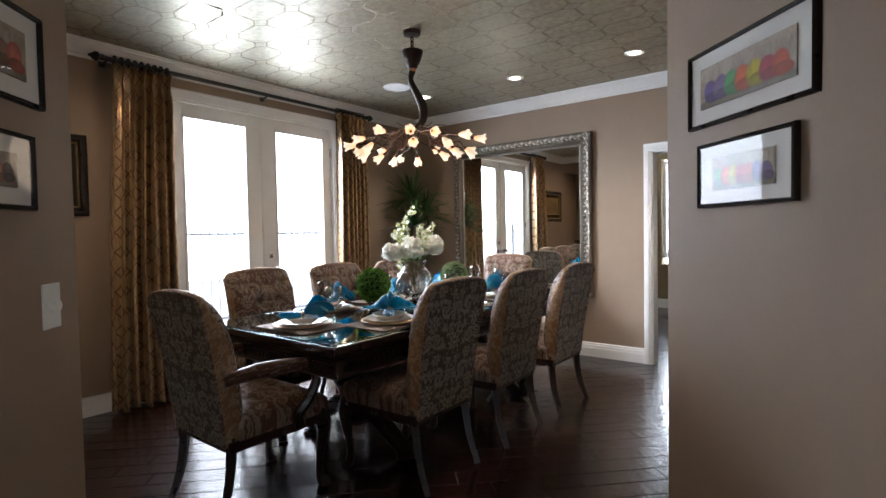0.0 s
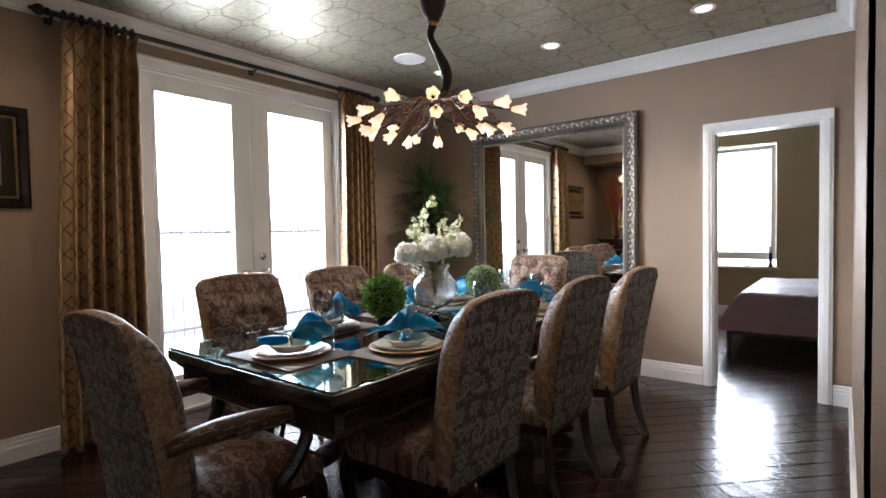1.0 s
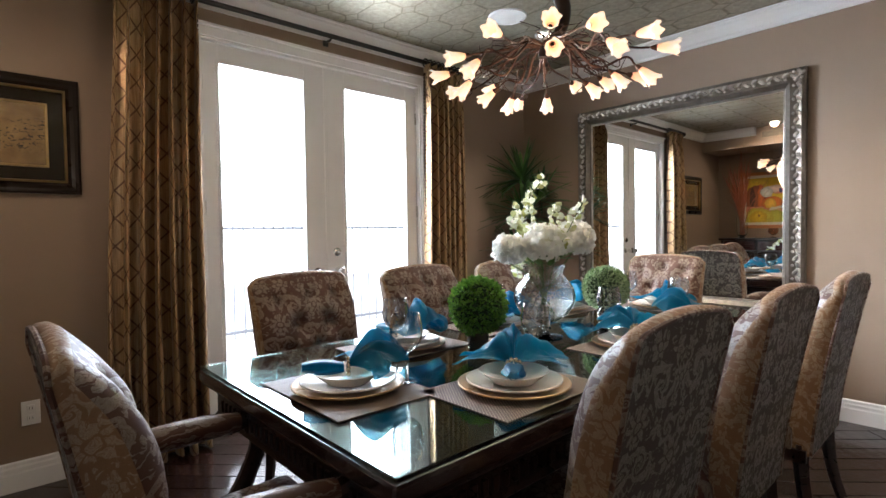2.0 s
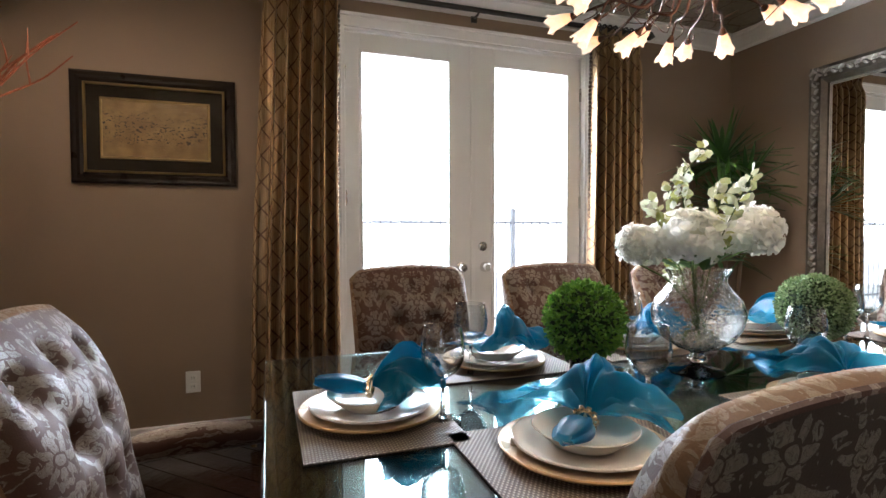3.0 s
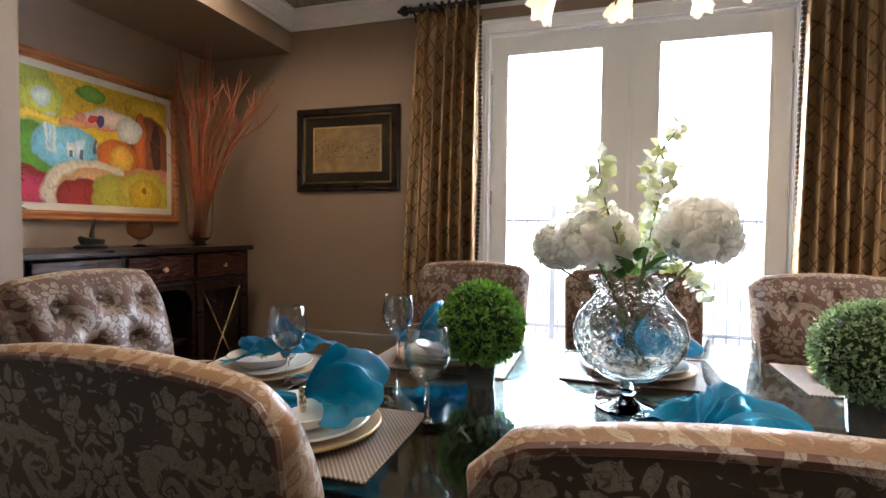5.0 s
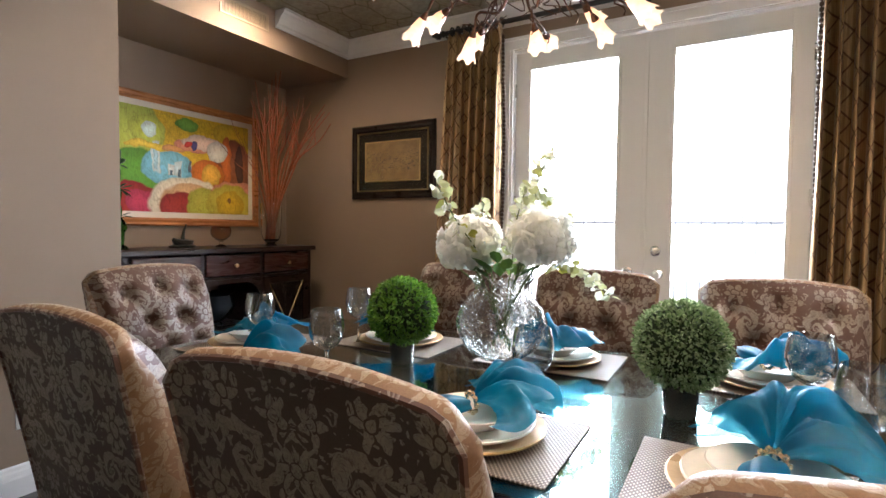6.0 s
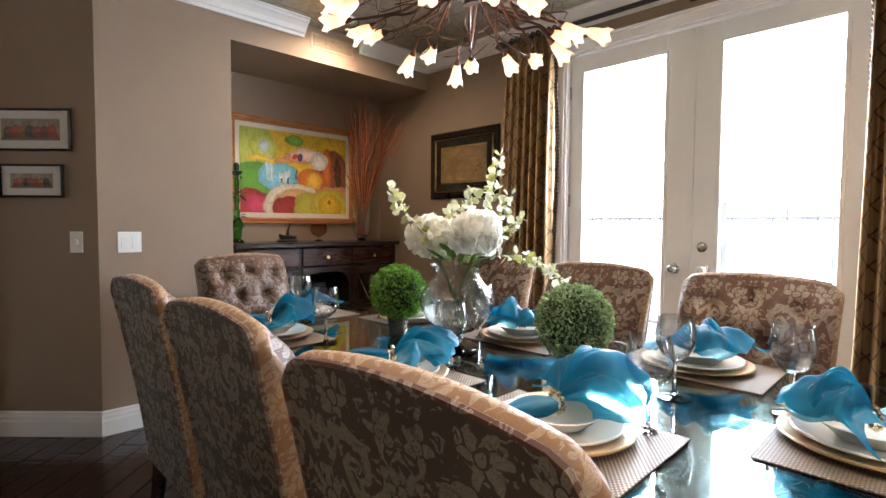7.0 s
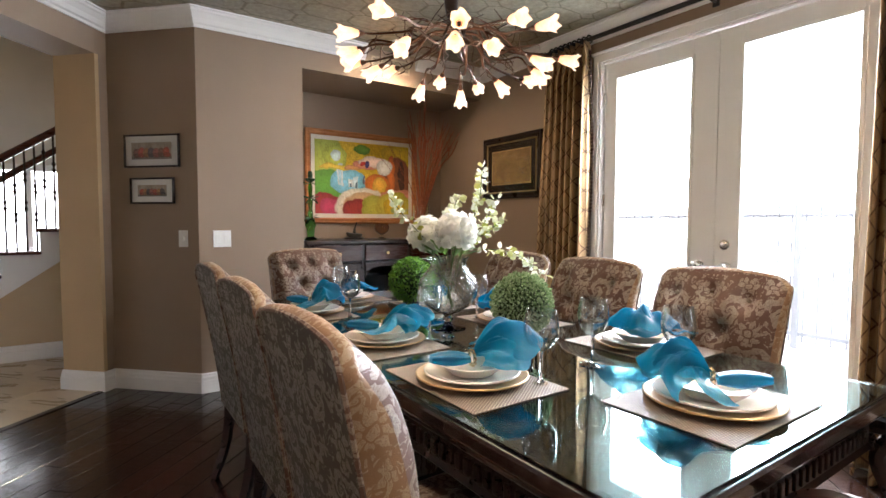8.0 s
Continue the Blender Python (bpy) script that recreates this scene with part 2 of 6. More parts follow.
def floor_wood(name):
    """Hand-scraped, nearly black mahogany boards with a satin finish; each board has its own tone."""
    n = Nodes(name)
    info = n.t.nodes.new("ShaderNodeObjectInfo")
    c = n.coords()
    off = n.t.nodes.new("ShaderNodeVectorMath")
    off.operation = "ADD"
    n.link(c, off.inputs[0])
    cb = n.t.nodes.new("ShaderNodeCombineXYZ")
    n.link(n.math("MULTIPLY", info.outputs["Random"], 40.0), cb.inputs[2])
    n.link(cb.outputs[0], off.inputs[1])
    mp = n.t.nodes.new("ShaderNodeMapping")
    mp.inputs["Scale"].default_value = (0.08, 1, 1)
    n.link(off.outputs[0], mp.inputs[0])
    grain = n.noise(mp.outputs[0], 60, 5, 0.6, 0.8)
    tone = n.mix(0.5, grain, info.outputs["Random"])
    n.set(Base_Color=n.ramp(tone, [(0.2, (0.005, 0.0020, 0.0016)), (0.8, (0.022, 0.0075, 0.0052))]),
          Roughness=n.ramp(grain, [(0.3, 0.15), (0.7, 0.27)]), Specular_IOR_Level=0.45, Coat_Weight=0.12, Coat_Roughness=0.08)
    mp2 = n.t.nodes.new("ShaderNodeMapping")
    mp2.inputs["Scale"].default_value = (1, 0.25, 1)
    n.link(off.outputs[0], mp2.inputs[0])
    scrape = n.noise(mp2.outputs[0], 16, 2, 0.5, 0.4)
    n.bump(n.math("ADD", n.math("MULTIPLY", scrape, 1.0), n.math("MULTIPLY", grain, 0.1)), 0.4, 0.006)
    return n.m


def metallic_wallpaper(name):
    """Pearly gold-grey ceiling paper with a lattice of long octagons and small squares."""
    n = Nodes(name)
    v = n.coords(scale=(1 / 0.34, 1 / 0.22, 1), rot=(0, 0, 0))
    sx = n.t.nodes.new("ShaderNodeSeparateXYZ")
    n.link(v, sx.inputs[0])
    u = n.math("ABSOLUTE", n.math("SUBTRACT", n.math("FRACT", sx.outputs[0]), 0.5))
    w = n.math("ABSOLUTE", n.math("SUBTRACT", n.math("FRACT", sx.outputs[1]), 0.5))
    s = n.math("ADD", u, w)
    diag = n.math("ABSOLUTE", n.math("SUBTRACT", s, 0.78))
    cross = n.math("MINIMUM", n.math("ABSOLUTE", n.math("SUBTRACT", u, 0.5)), n.math("ABSOLUTE", n.math("SUBTRACT", w, 0.5)))
    cross = n.math("ADD", cross, n.math("MULTIPLY", n.math("GREATER_THAN", s, 0.78), 1.0))
    line = n.math("MINIMUM", diag, cross)
    groove = n.ramp(line, [(0.018, 0.0), (0.04, 1.0)])
    mottle = n.noise(n.coords(), 26, 4, 0.6, 0.6)
    cloud = n.noise(n.coords(), 2.0, 2)
    col = n.ramp(n.mix(0.3, mottle, cloud), [(0.32, (0.22, 0.19, 0.13)), (0.6, (0.42, 0.38, 0.28)), (0.8, (0.5, 0.47, 0.37))])
    col = n.mix(groove, n.mix(0.66, (0.12, 0.10, 0.07), col), col)
    n.set(Base_Color=col, Metallic=0.6, Roughness=n.mix(groove, 0.7, n.ramp(mottle, [(0.3, 0.34), (0.7, 0.47)])))
    n.bump(n.math("ADD", n.math("MULTIPLY", groove, 0.8), n.math("MULTIPLY", mottle, 0.4)), 0.25, 0.003)
    return n.m


TAUPE = wall_paint("taupe_wall_paint", (0.275, 0.201, 0.140))
OLIVE = wall_paint("olive_tan_wall_paint", (0.30, 0.24, 0.14))
SAND = wall_paint("sand_wall_paint", (0.55, 0.42, 0.26))
CREAM = wall_paint("cream_wall_paint", (0.72, 0.68, 0.6))
WHITE = plain("white_trim_paint", (0.78, 0.77, 0.75), 0.35, vary=0.03, scale=3, bump=0.05)
DOOR_WHITE = plain("white_door_paint", (0.80, 0.78, 0.76), 0.4, vary=0.03, scale=3, bump=0.05)
CEIL = metallic_wallpaper("metallic_ceiling_paper")
PLANK = floor_wood("hand_scraped_mahogany")
SUBFLOOR = plain("dark_joint", (0.006, 0.004, 0.003), 0.7)
DARKWOOD = wood("dark_mahogany", (0.006, 0.0028, 0.002), (0.026, 0.010, 0.007), 0.3, coat=0.2)
REDWOOD = wood("red_mahogany", (0.035, 0.009, 0.005), (0.12, 0.035, 0.018), 0.28, coat=0.4)
FABRIC = damask("damask_face", (0.084, 0.039, 0.024), (0.180, 0.128, 0.084))
FABRIC_SEAT = damask("damask_seat", (0.084, 0.039, 0.024), (0.180, 0.128, 0.084), axes=(0, 1))
# same damask as the face, with warm lamp light put into its colour
FABRIC_SIDE_LIT = damask("damask_side_lit", (0.205, 0.112, 0.054), (0.265, 0.178, 0.094), 0.30, axes=(1, 2))
# same damask again, its ground darkened for the shade on the chair backs
FABRIC_BACK_SHADED = damask("damask_back_shaded", (0.048, 0.034, 0.023), (0.175, 0.147, 0.098))
GLASS = glass("clear_glass", ior=1.5)
BOWL_GLASS = thin_glass("thin_blown_glass")
PANE = glass("window_glass", ior=1.05)
BRASS = plain("brass", (0.75, 0.55, 0.28), 0.28, 1.0, 0.1)
NICKEL = plain("satin_nickel", (0.62, 0.6, 0.57), 0.28, 1.0, 0.06)
BLACK = plain("black_lacquer", (0.012, 0.010, 0.009), 0.35)
IRON = plain("dark_bronze", (0.035, 0.022, 0.016), 0.42, 0.7, 0.3, 20)

# ---- the room ----
XW, XE, YN, YS, ZC = -4.30, -0.54, 4.955, 0.512, 2.685
TH = 0.18
AX, AZ, AY = -2.527, 2.42, -0.185
EX, EY = -1.77, 2.02
SP, SQ, SR = (-1.265, 0.007), (-1.197, 0.075), (-0.955, -0.167)
EP, EQ, ER = (0.0, 1.48), (-0.068, 1.412), (0.174, 1.17)
BED_Y, ZB = 8.62, 2.685


def wall(name, label, *boxes, mat=TAUPE):
    bm = None
    for b in boxes:
        bm = box(*b, bm=bm)
    return tagged(part(name, bm, mat), label, "wall", kind="structure")


# west wall with the french doors
DY0, DY1, DZ = 1.94, 3.62, 2.41
wall("wall_west", "taupe painted wall round the french doors",
     (XW - TH, AY - 0.12, 0, XW, DY0, ZC + 0.1), (XW - TH, DY1, 0, XW, YN + 0.14, ZC + 0.1), (XW - TH, DY0, DZ, XW, DY1, ZC + 0.1))
# north wall with the bedroom doorway
BX0, BX1, BZ = -1.40, -0.715, 2.0
wall("wall_north", "taupe painted wall with the large mirror",
     (XW, YN, 0, BX0, YN + 0.14, ZC + 0.1), (BX0, YN, BZ, BX1, YN + 0.14, ZC + 0.1), (BX1, YN, 0, XE + TH, YN + 0.14, ZC + 0.1))
wall("wall_east", "taupe painted wall beside the table", (XE, EY, 0, XE + TH, YN, ZC + 0.1))
# south wall with the sideboard alcove
wall("wall_south", "taupe painted wall with an alcove for the sideboard",
     (AX, AY - 0.12, 0, EX, YS, ZC + 0.1), (XW, AY, AZ, AX, YS, ZC + 0.1), (XW, AY - 0.12, 0, AX, AY, ZC + 0.1))

# the 45 degree entrance: two splayed side walls and a framed opening to the hall
bm = prism([(EX, YS), SP, SQ, SR, (-1.2, -0.45), (EX, -0.30)], 0, ZC + 0.1)
tagged(part("wall_entrance_south", bm, TAUPE), "taupe painted splayed entrance wall", "wall", kind="structure")
bm = prism([(XE, EY), EP, EQ, ER, (0.45, 1.5), (-0.34, 2.5), (XE, 2.5)], 0, ZC + 0.1)
tagged(part("wall_entrance_east", bm, TAUPE), "taupe painted splayed entrance wall with pictures", "wall", kind="structure")
bm = prism([SQ, SR, ER, EQ], 2.40, ZC + 0.1)
tagged(part("wall_entrance_header", bm, TAUPE), "taupe painted header over the entrance", "wall", kind="structure")

# thin panel over the taupe jamb; its sand colour holds the hall's warm light
bm = prism([(SQ[0] + 0.002, SQ[1] + 0.003), (SR[0] + 0.003, SR[1] + 0.002), (SR[0] - 0.02, SR[1] - 0.02), (SQ[0] - 0.02, SQ[1] - 0.02)], 0.143, 2.40)
tagged(part("wall_entrance_jamb", bm, wall_paint("warm_lit_jamb_paint", (0.50, 0.35, 0.19))), "jamb of the hall opening, coloured as warmly lit", "wall", kind="structure")
# ceilings
bm = box(XW - TH, AY - 0.12, ZC, XE + TH, YN + 0.14, ZC + 0.08)
tagged(part("ceiling", bm, CEIL), "pearly gold-grey patterned metallic wallpaper ceiling", "ceiling", kind="structure")

CROWN = [(0, -0.115), (0.012, -0.115), (0.016, -0.098), (0.03, -0.088), (0.046, -0.06), (0.07, -0.034), (0.082, -0.026), (0.086, -0.012), (0.10, -0.010), (0.10, 0), (0, 0)]
CROWN = [(o, ZC + h - 0.001) for o, h in CROWN]
BASE = [(0, 0), (0.018, 0), (0.018, 0.085), (0.014, 0.095), (0.014, 0.112), (0.010, 0.122), (0.010, 0.136), (0.004, 0.143), (0, 0.143)]
D = 0.7071


def crown(*runs):
    bm = None
    for a, b, w, m0, m1 in runs:
        bm = moulding(CROWN, a, b, w, bm, m0, m1)
    return bm


runs = [((XW, YS), (XW, YN), (1, 0), 1, 1), ((XW, YN), (XE, YN), (0, -1), 1, 1), ((XE, YN), (XE, EY), (-1, 0), 1, -0.414),
        ((XE, EY), EP, (-D, -D), -0.414, 1), (EP, SP, (-D, D), 1, 1), (SP, (EX, YS), (D, D), 1, -0.414),
        ((EX, YS), (-3.06, YS), (0, 1), -0.414, 0), ((-3.55, YS), (XW, YS), (0, 1), 0, 1)]
tagged(part("crown_moulding", crown(*runs), WHITE), "white painted crown moulding under the ceiling", "moulding", kind="structure")


def skirting(*runs):
    bm = None
    for a, b, w, m0, m1 in runs:
        bm = moulding(BASE, a, b, w, bm, m0, m1)
    return bm


runs = [((XW, AY), (XW, DY0 - 0.08), (1, 0), 1, 0), ((XW, DY1 + 0.08), (XW, YN), (1, 0), 0, 1), ((XW, YN), (BX0 - 0.072, YN), (0, -1), 1, 0),
        ((BX1 + 0.072, YN), (XE, YN), (0, -1), 0, 1), ((XE, YN), (XE, EY), (-1, 0), 1, -0.414), ((XE, EY), EP, (-D, -D), -0.414, 1),
        (EP, EQ, (-D, D), 1, -1), (EQ, ER, (-D, -D), -1, -1),
        (SR, SQ, (D, D), -1, -1), (SQ, SP, (-D, D), -1, 1), (SP, (EX, YS), (D, D), 1, -0.414),
        ((EX, YS), (AX, YS), (0, 1), -0.414, -1), ((AX, YS), (AX, AY), (-1, 0), -1, 1), ((AX, AY), (XW, AY), (0, 1), 1, 1)]
tagged(part("baseboard", skirting(*runs), WHITE), "white painted moulded baseboard", "baseboard", kind="structure")

# floors: dark board floor, with a bed of dark joints beneath
bm = box(XW - TH, -0.2, -0.06, 0.3, BED_Y, -0.012)
tagged(part("floor", bm, SUBFLOOR), "dark mahogany hand-scraped board floor laid diagonally", "floor", kind="structure")
FLOOR = bpy.data.objects["floor"]

# ---- bedroom beyond the doorway ----
BW0, BW1 = -3.4, 1.1
WX0, WX1, WZ0, WZ1 = -2.25, -1.30, 0.70, 2.38
wall("wall_bedroom_north", "olive-tan painted bedroom wall with the window",
     (BW0, BED_Y, 0, WX0, BED_Y + 0.2, ZB), (WX1, BED_Y, 0, BW1, BED_Y + 0.2, ZB), (WX0, BED_Y, 0, WX1, BED_Y + 0.2, WZ0), (WX0, BED_Y, WZ1, WX1, BED_Y + 0.2, ZB), mat=OLIVE)
wall("wall_bedroom_west", "olive-tan painted bedroom wall", (BW0 - 0.15, YN + 0.14, 0, BW0, BED_Y + 0.2, ZB), mat=OLIVE)
wall("wall_bedroom_east", "olive-tan painted bedroom wall", (BW1, YN + 0.14, 0, BW1 + 0.15, BED_Y + 0.2, ZB), mat=OLIVE)
wall("wall_bedroom_south", "olive-tan painted bedroom side of the dividing wall", (XE + TH, YN + 0.002, 0, BW1, YN + 0.14, ZB), mat=OLIVE)
tagged(part("ceiling_bedroom", box(BW0 - 0.15, YN + 0.14, ZB, BW1 + 0.15, BED_Y + 0.2, ZB + 0.1), CREAM), "plain cream bedroom ceiling", "ceiling", kind="structure")
bm = moulding(BASE, (BW0, BED_Y), (BW1, BED_Y), (0, -1))
tagged(part("baseboard_bedroom", bm, WHITE), "white painted bedroom baseboard", "baseboard", kind="structure")

win = thing("window_1", "white framed bedroom window with a tan sill", "window", kind="structure")
bm = None
for b in ((WX0, BED_Y + 0.05, WZ0 + 0.10, WX0 + 0.06, BED_Y + 0.11, WZ1 - 0.03), (WX1 - 0.07, BED_Y + 0.05, WZ0 + 0.10, WX1 - 0.01, BED_Y + 0.11, WZ1 - 0.03),
          (WX0 + 0.06, BED_Y + 0.05, WZ0 + 0.10, WX1 - 0.07, BED_Y + 0.11, WZ0 + 0.2), (WX0 + 0.06, BED_Y + 0.05, WZ1 - 0.09, WX1 - 0.07, BED_Y + 0.11, WZ1 - 0.03)):
    bm = box(*b, bevel=0.004, bm=bm)
part("window_frame", bm, WHITE, win)
p = part("pane", box(WX0 + 0.06, BED_Y + 0.08, WZ0 + 0.2, WX1 - 0.07, BED_Y + 0.085, WZ1 - 0.09), PANE, win)
p.visible_shadow = False
part("window_sill", box(WX0 - 0.03, BED_Y - 0.08, WZ0 - 0.04, WX1 + 0.03, BED_Y + 0.12, WZ0, 0.006), plain("tan_sill", (0.33, 0.24, 0.13), 0.5), win)

# ---- doorway casings ----
def casing(name, label, x0, x1, y, z1, inward, w=0.068):
    ob = thing(name, label, "door frame", kind="structure")
    s = 1 if inward > 0 else -1
    for n, b in (("jamb", (x0 - w, x0)), ("jamb", (x1, x1 + w))):
        bm = box(b[0], min(y, y + s * 0.018), 0, b[1], max(y, y + s * 0.018), z1, 0.003)
        box(b[0] + 0.012, min(y, y + s * 0.026), 0, b[1] - 0.02, max(y, y + s * 0.026), z1, 0.003, bm)
        part(n, bm, WHITE, ob)
    bm = box(x0 - w, min(y, y + s * 0.018), z1, x1 + w, max(y, y + s * 0.018), z1 + w, 0.003)
    box(x0 - w + 0.012, min(y, y + s * 0.026), z1 + 0.02, x1 + w - 0.012, max(y, y + s * 0.026), z1 + w - 0.012, 0.003, bm)
    part("head", bm, WHITE, ob)
    part("lining", box(x0 - 0.003, YN - 0.002, 0, x0 + 0.014, YN + 0.142, z1), WHITE, ob)
    part("lining", box(x1 - 0.014, YN - 0.002, 0, x1 + 0.003, YN + 0.142, z1), WHITE, ob)
    part("lining", box(x0 + 0.014, YN - 0.002, z1 - 0.014, x1 - 0.014, YN + 0.142, z1 + 0.003), WHITE, ob)
    return ob


casing("door_frame_bedroom", "white painted casing of the open bedroom doorway", BX0, BX1, YN, BZ, -1)

# ---- french doors ----
PY = ((2.057, 2.624), (2.936, 3.50))
SEAM, PZ0, PZ1 = 2.782, 0.27, 2.279
XD0, XD1 = XW - 0.075, XW - 0.03
fr = thing("door_frame_french", "white painted casing round the french doors", "door frame", kind="structure")
for y0, y1 in ((DY0 - 0.06, DY0 + 0.012), (DY1 - 0.012, DY1 + 0.06)):
    bm = box(XW, y0, 0, XW + 0.02, y1, 2.41, 0.003)
    box(XW, y0 + 0.015, 0, XW + 0.028, y1 - 0.02, 2.41, 0.003, bm)
    part("jamb", bm, DOOR_WHITE, fr)
bm = box(XW, DY0 - 0.06, 2.41, XW + 0.02, DY1 + 0.06, 2.475, 0.003)
box(XW, DY0 - 0.07, 2.465, XW + 0.036, DY1 + 0.07, 2.485, 0.004, bm)
part("head", bm, DOOR_WHITE, fr)
part("threshold", box(XW - TH, DY0, 0, XW + 0.01, DY1, 0.025, 0.004), plain("sill_metal", (0.5, 0.48, 0.45), 0.4, 0.6), fr)
for y0, y1 in ((DY0, DY0 + 0.014), (DY1 - 0.014, DY1)):
    part("lining", box(XW - TH, y0, 0.025, XW - 0.001, y1, DZ - 0.014), DOOR_WHITE, fr)
part("lining", box(XW - TH, DY0, DZ - 0.014, XW - 0.001, DY1, DZ), DOOR_WHITE, fr)


def french_door(name, y0, y1, p0, p1, knob_y):
    d = thing(name, "white painted french door with one tall glass pane, closed", "door", "pair of french doors", kind="structure")
    for a, b in ((y0, p0), (p1, y1)):
        part("stile", box(XD0, a, 0.03, XD1, b, DZ - 0.018, 0.003), DOOR_WHITE, d)
    part("rail", box(XD0, p0, 0.03, XD1, p1, PZ0, 0.002), DOOR_WHITE, d)
    part("rail", box(XD0, p0, PZ1, XD1, p1, DZ - 0.018, 0.002), DOOR_WHITE, d)
    bead = None
    for b in ((p0 - 0.016, PZ0 - 0.016, p0 + 0.006, PZ1 + 0.016), (p1 - 0.006, PZ0 - 0.016, p1 + 0.016, PZ1 + 0.016),
              (p0, PZ0 - 0.016, p1, PZ0 + 0.006), (p0, PZ1 - 0.006, p1, PZ1 + 0.016)):
        bead = box(XD1 - 0.004, b[0], b[1], XD1 + 0.008, b[2], b[3], 0.003, bead)
    part("glazing_bead", bead, DOOR_WHITE, d)
    g = part("pane", box(-4.352, p0, PZ0, -4.346, p1, PZ1), PANE, d)
    g.visible_shadow = False
    k = part("handle", moved(lathe([(0, 0), (0.032, 0), (0.033, 0.006), (0.012, 0.010), (0.010, 0.035), (0.024, 0.042), (0.029, 0.055), (0.022, 0.068), (0, 0.071)], 20),
                             pose(XD1, knob_y, 0.957, 0, 90, 0)), NICKEL, d, "satin nickel door knob", True)
    return d


dl = french_door("door_1", DY0 + 0.016, SEAM - 0.003, *PY[0], 2.70)
dr = french_door("door_2", SEAM + 0.003, DY1 - 0.016, *PY[1], 2.868)
part("deadbolt", moved(lathe([(0, 0), (0.03, 0), (0.031, 0.008), (0.022, 0.014), (0.012, 0.015), (0.012, 0.024), (0, 0.025)], 20), pose(XD1, 2.855, 1.093, 0, 90, 0)), NICKEL, dr, "satin nickel deadbolt", True)
part("astragal", box(XD1 - 0.002, SEAM - 0.012, 0.03, XD1 + 0.008, SEAM + 0.014, DZ - 0.02, 0.003), DOOR_WHITE, dl)
for z in (0.35, 1.35, 2.1):
    part("hinge", box(XD1, DY0 + 0.004, z, XD1 + 0.012, DY0 + 0.026, z + 0.09, 0.003), NICKEL, dl)
    part("hinge", box(XD1, DY1 - 0.026, z, XD1 + 0.012, DY1 - 0.004, z + 0.09, 0.003), NICKEL, dr)

# ---- outside: terrace, iron fence, bright distance ----
tagged(part("ground", box(-400, -400, -0.4, XW - TH, 400, -0.12), plain("pale_terrace", (0.55, 0.53, 0.5), 0.8, vary=0.1, scale=1.0)), "pale sunlit terrace and ground outside", "ground", kind="structure")
fence = thing("iron_fence", "slim painted iron fence along the terrace", "fence")
FEN = plain("grey_fence_paint", (0.17, 0.18, 0.20), 0.5)
for z in (1.29, 0.02):
    part("rail", box(-7.40, -3.0, z, -7.36, 9.0, z + 0.04), FEN, fence)
for i in range(5):
    part("post", box(-7.41, -2.93 + 2.515 * i - 0.03, -0.12, -7.35, -2.93 + 2.515 * i + 0.03, 1.5), FEN, fence)
for i in range(88):
    y = -2.9 + 0.13 * i
    part("picket", tube([(-7.38, y, -0.05), (-7.38, y, 1.42)], 0.010, 5), FEN, fence)
bd = part("backdrop", box(-16.05, -30, -0.12, -16, 34, 22), glow("hazy_bright_distance", (1.0, 1.0, 1.0), 4.5))
tagged(bd, "bright hazy white distance beyond the terrace", "backdrop", kind="structure")
bd = part("backdrop_north", box(-9, 13, -0.1, 8, 13.05, 8), bpy.data.materials["hazy_bright_distance"])
tagged(bd, "bright hazy white distance beyond the bedroom", "backdrop", kind="structure")

# ---- the hall behind the entrance ----
HZ = 3.3
tagged(part("floor_hall", prism([(-3.0, -3.2), (3.4, -3.2), (3.4, 2.6), (0.45, 2.6), (0.45, 1.5), (0.174, 1.17), (-0.01, 1.255), (-1.20, 0.065), (-0.955, -0.167), (-1.2, -0.45), (-3.0, -0.45)], -0.06, -0.006), plain("grout", (0.45, 0.38, 0.28), 0.8)),
       "beige travertine tile floor of the hall", "floor", kind="structure")
HALL = bpy.data.objects["floor_hall"]
HX0, HX1, HZ0, HZ1 = -1.5, 0.4, 0.7, 1.88
wall("wall_hall_south", "cream painted hall wall with a tall window",
     (-3.0, -3.2, 0, HX0, -3.05, HZ), (HX1, -3.2, 0, 3.4, -3.05, HZ), (HX0, -3.2, 0, HX1, -3.05, HZ0), (HX0, -3.2, HZ1, HX1, -3.05, HZ), mat=CREAM)
# the east opening is out of view, added to let the fill lamp in
wall("wall_hall_east", "sand painted hall wall with an opening added for fill light", (3.4, -3.2, 0, 3.55, -2.3, HZ), (3.4, -0.7, 0, 3.55, 2.7, HZ), (3.4, -2.3, 0, 3.55, -0.7, 0.5), (3.4, -2.3, 2.5, 3.55, -0.7, HZ), mat=SAND)
wall("wall_hall_north", "sand painted hall wall", (0.3, 2.5, 0, 3.4, 2.65, HZ), mat=SAND)
wall("wall_hall_west", "sand painted hall wall", (-3.15, -3.2, 0, -3.0, -0.3, HZ), (-3.0, -0.46, 0, -1.2, -0.31, HZ), mat=SAND)
wall("wall_hall_upper", "sand painted wall above the dining room", (0.16, 1.2, 0, 0.45, 2.6, HZ), mat=SAND)
bm = prism([(-1.2, -0.45), (-0.955, -0.167), (0.174, 1.17), (0.45, 1.5), (0.2, 1.9), (-1.5, 0.0)], ZC + 0.1, HZ)
tagged(part("wall_hall_header", bm, SAND), "sand painted wall above the entrance", "wall", kind="structure")
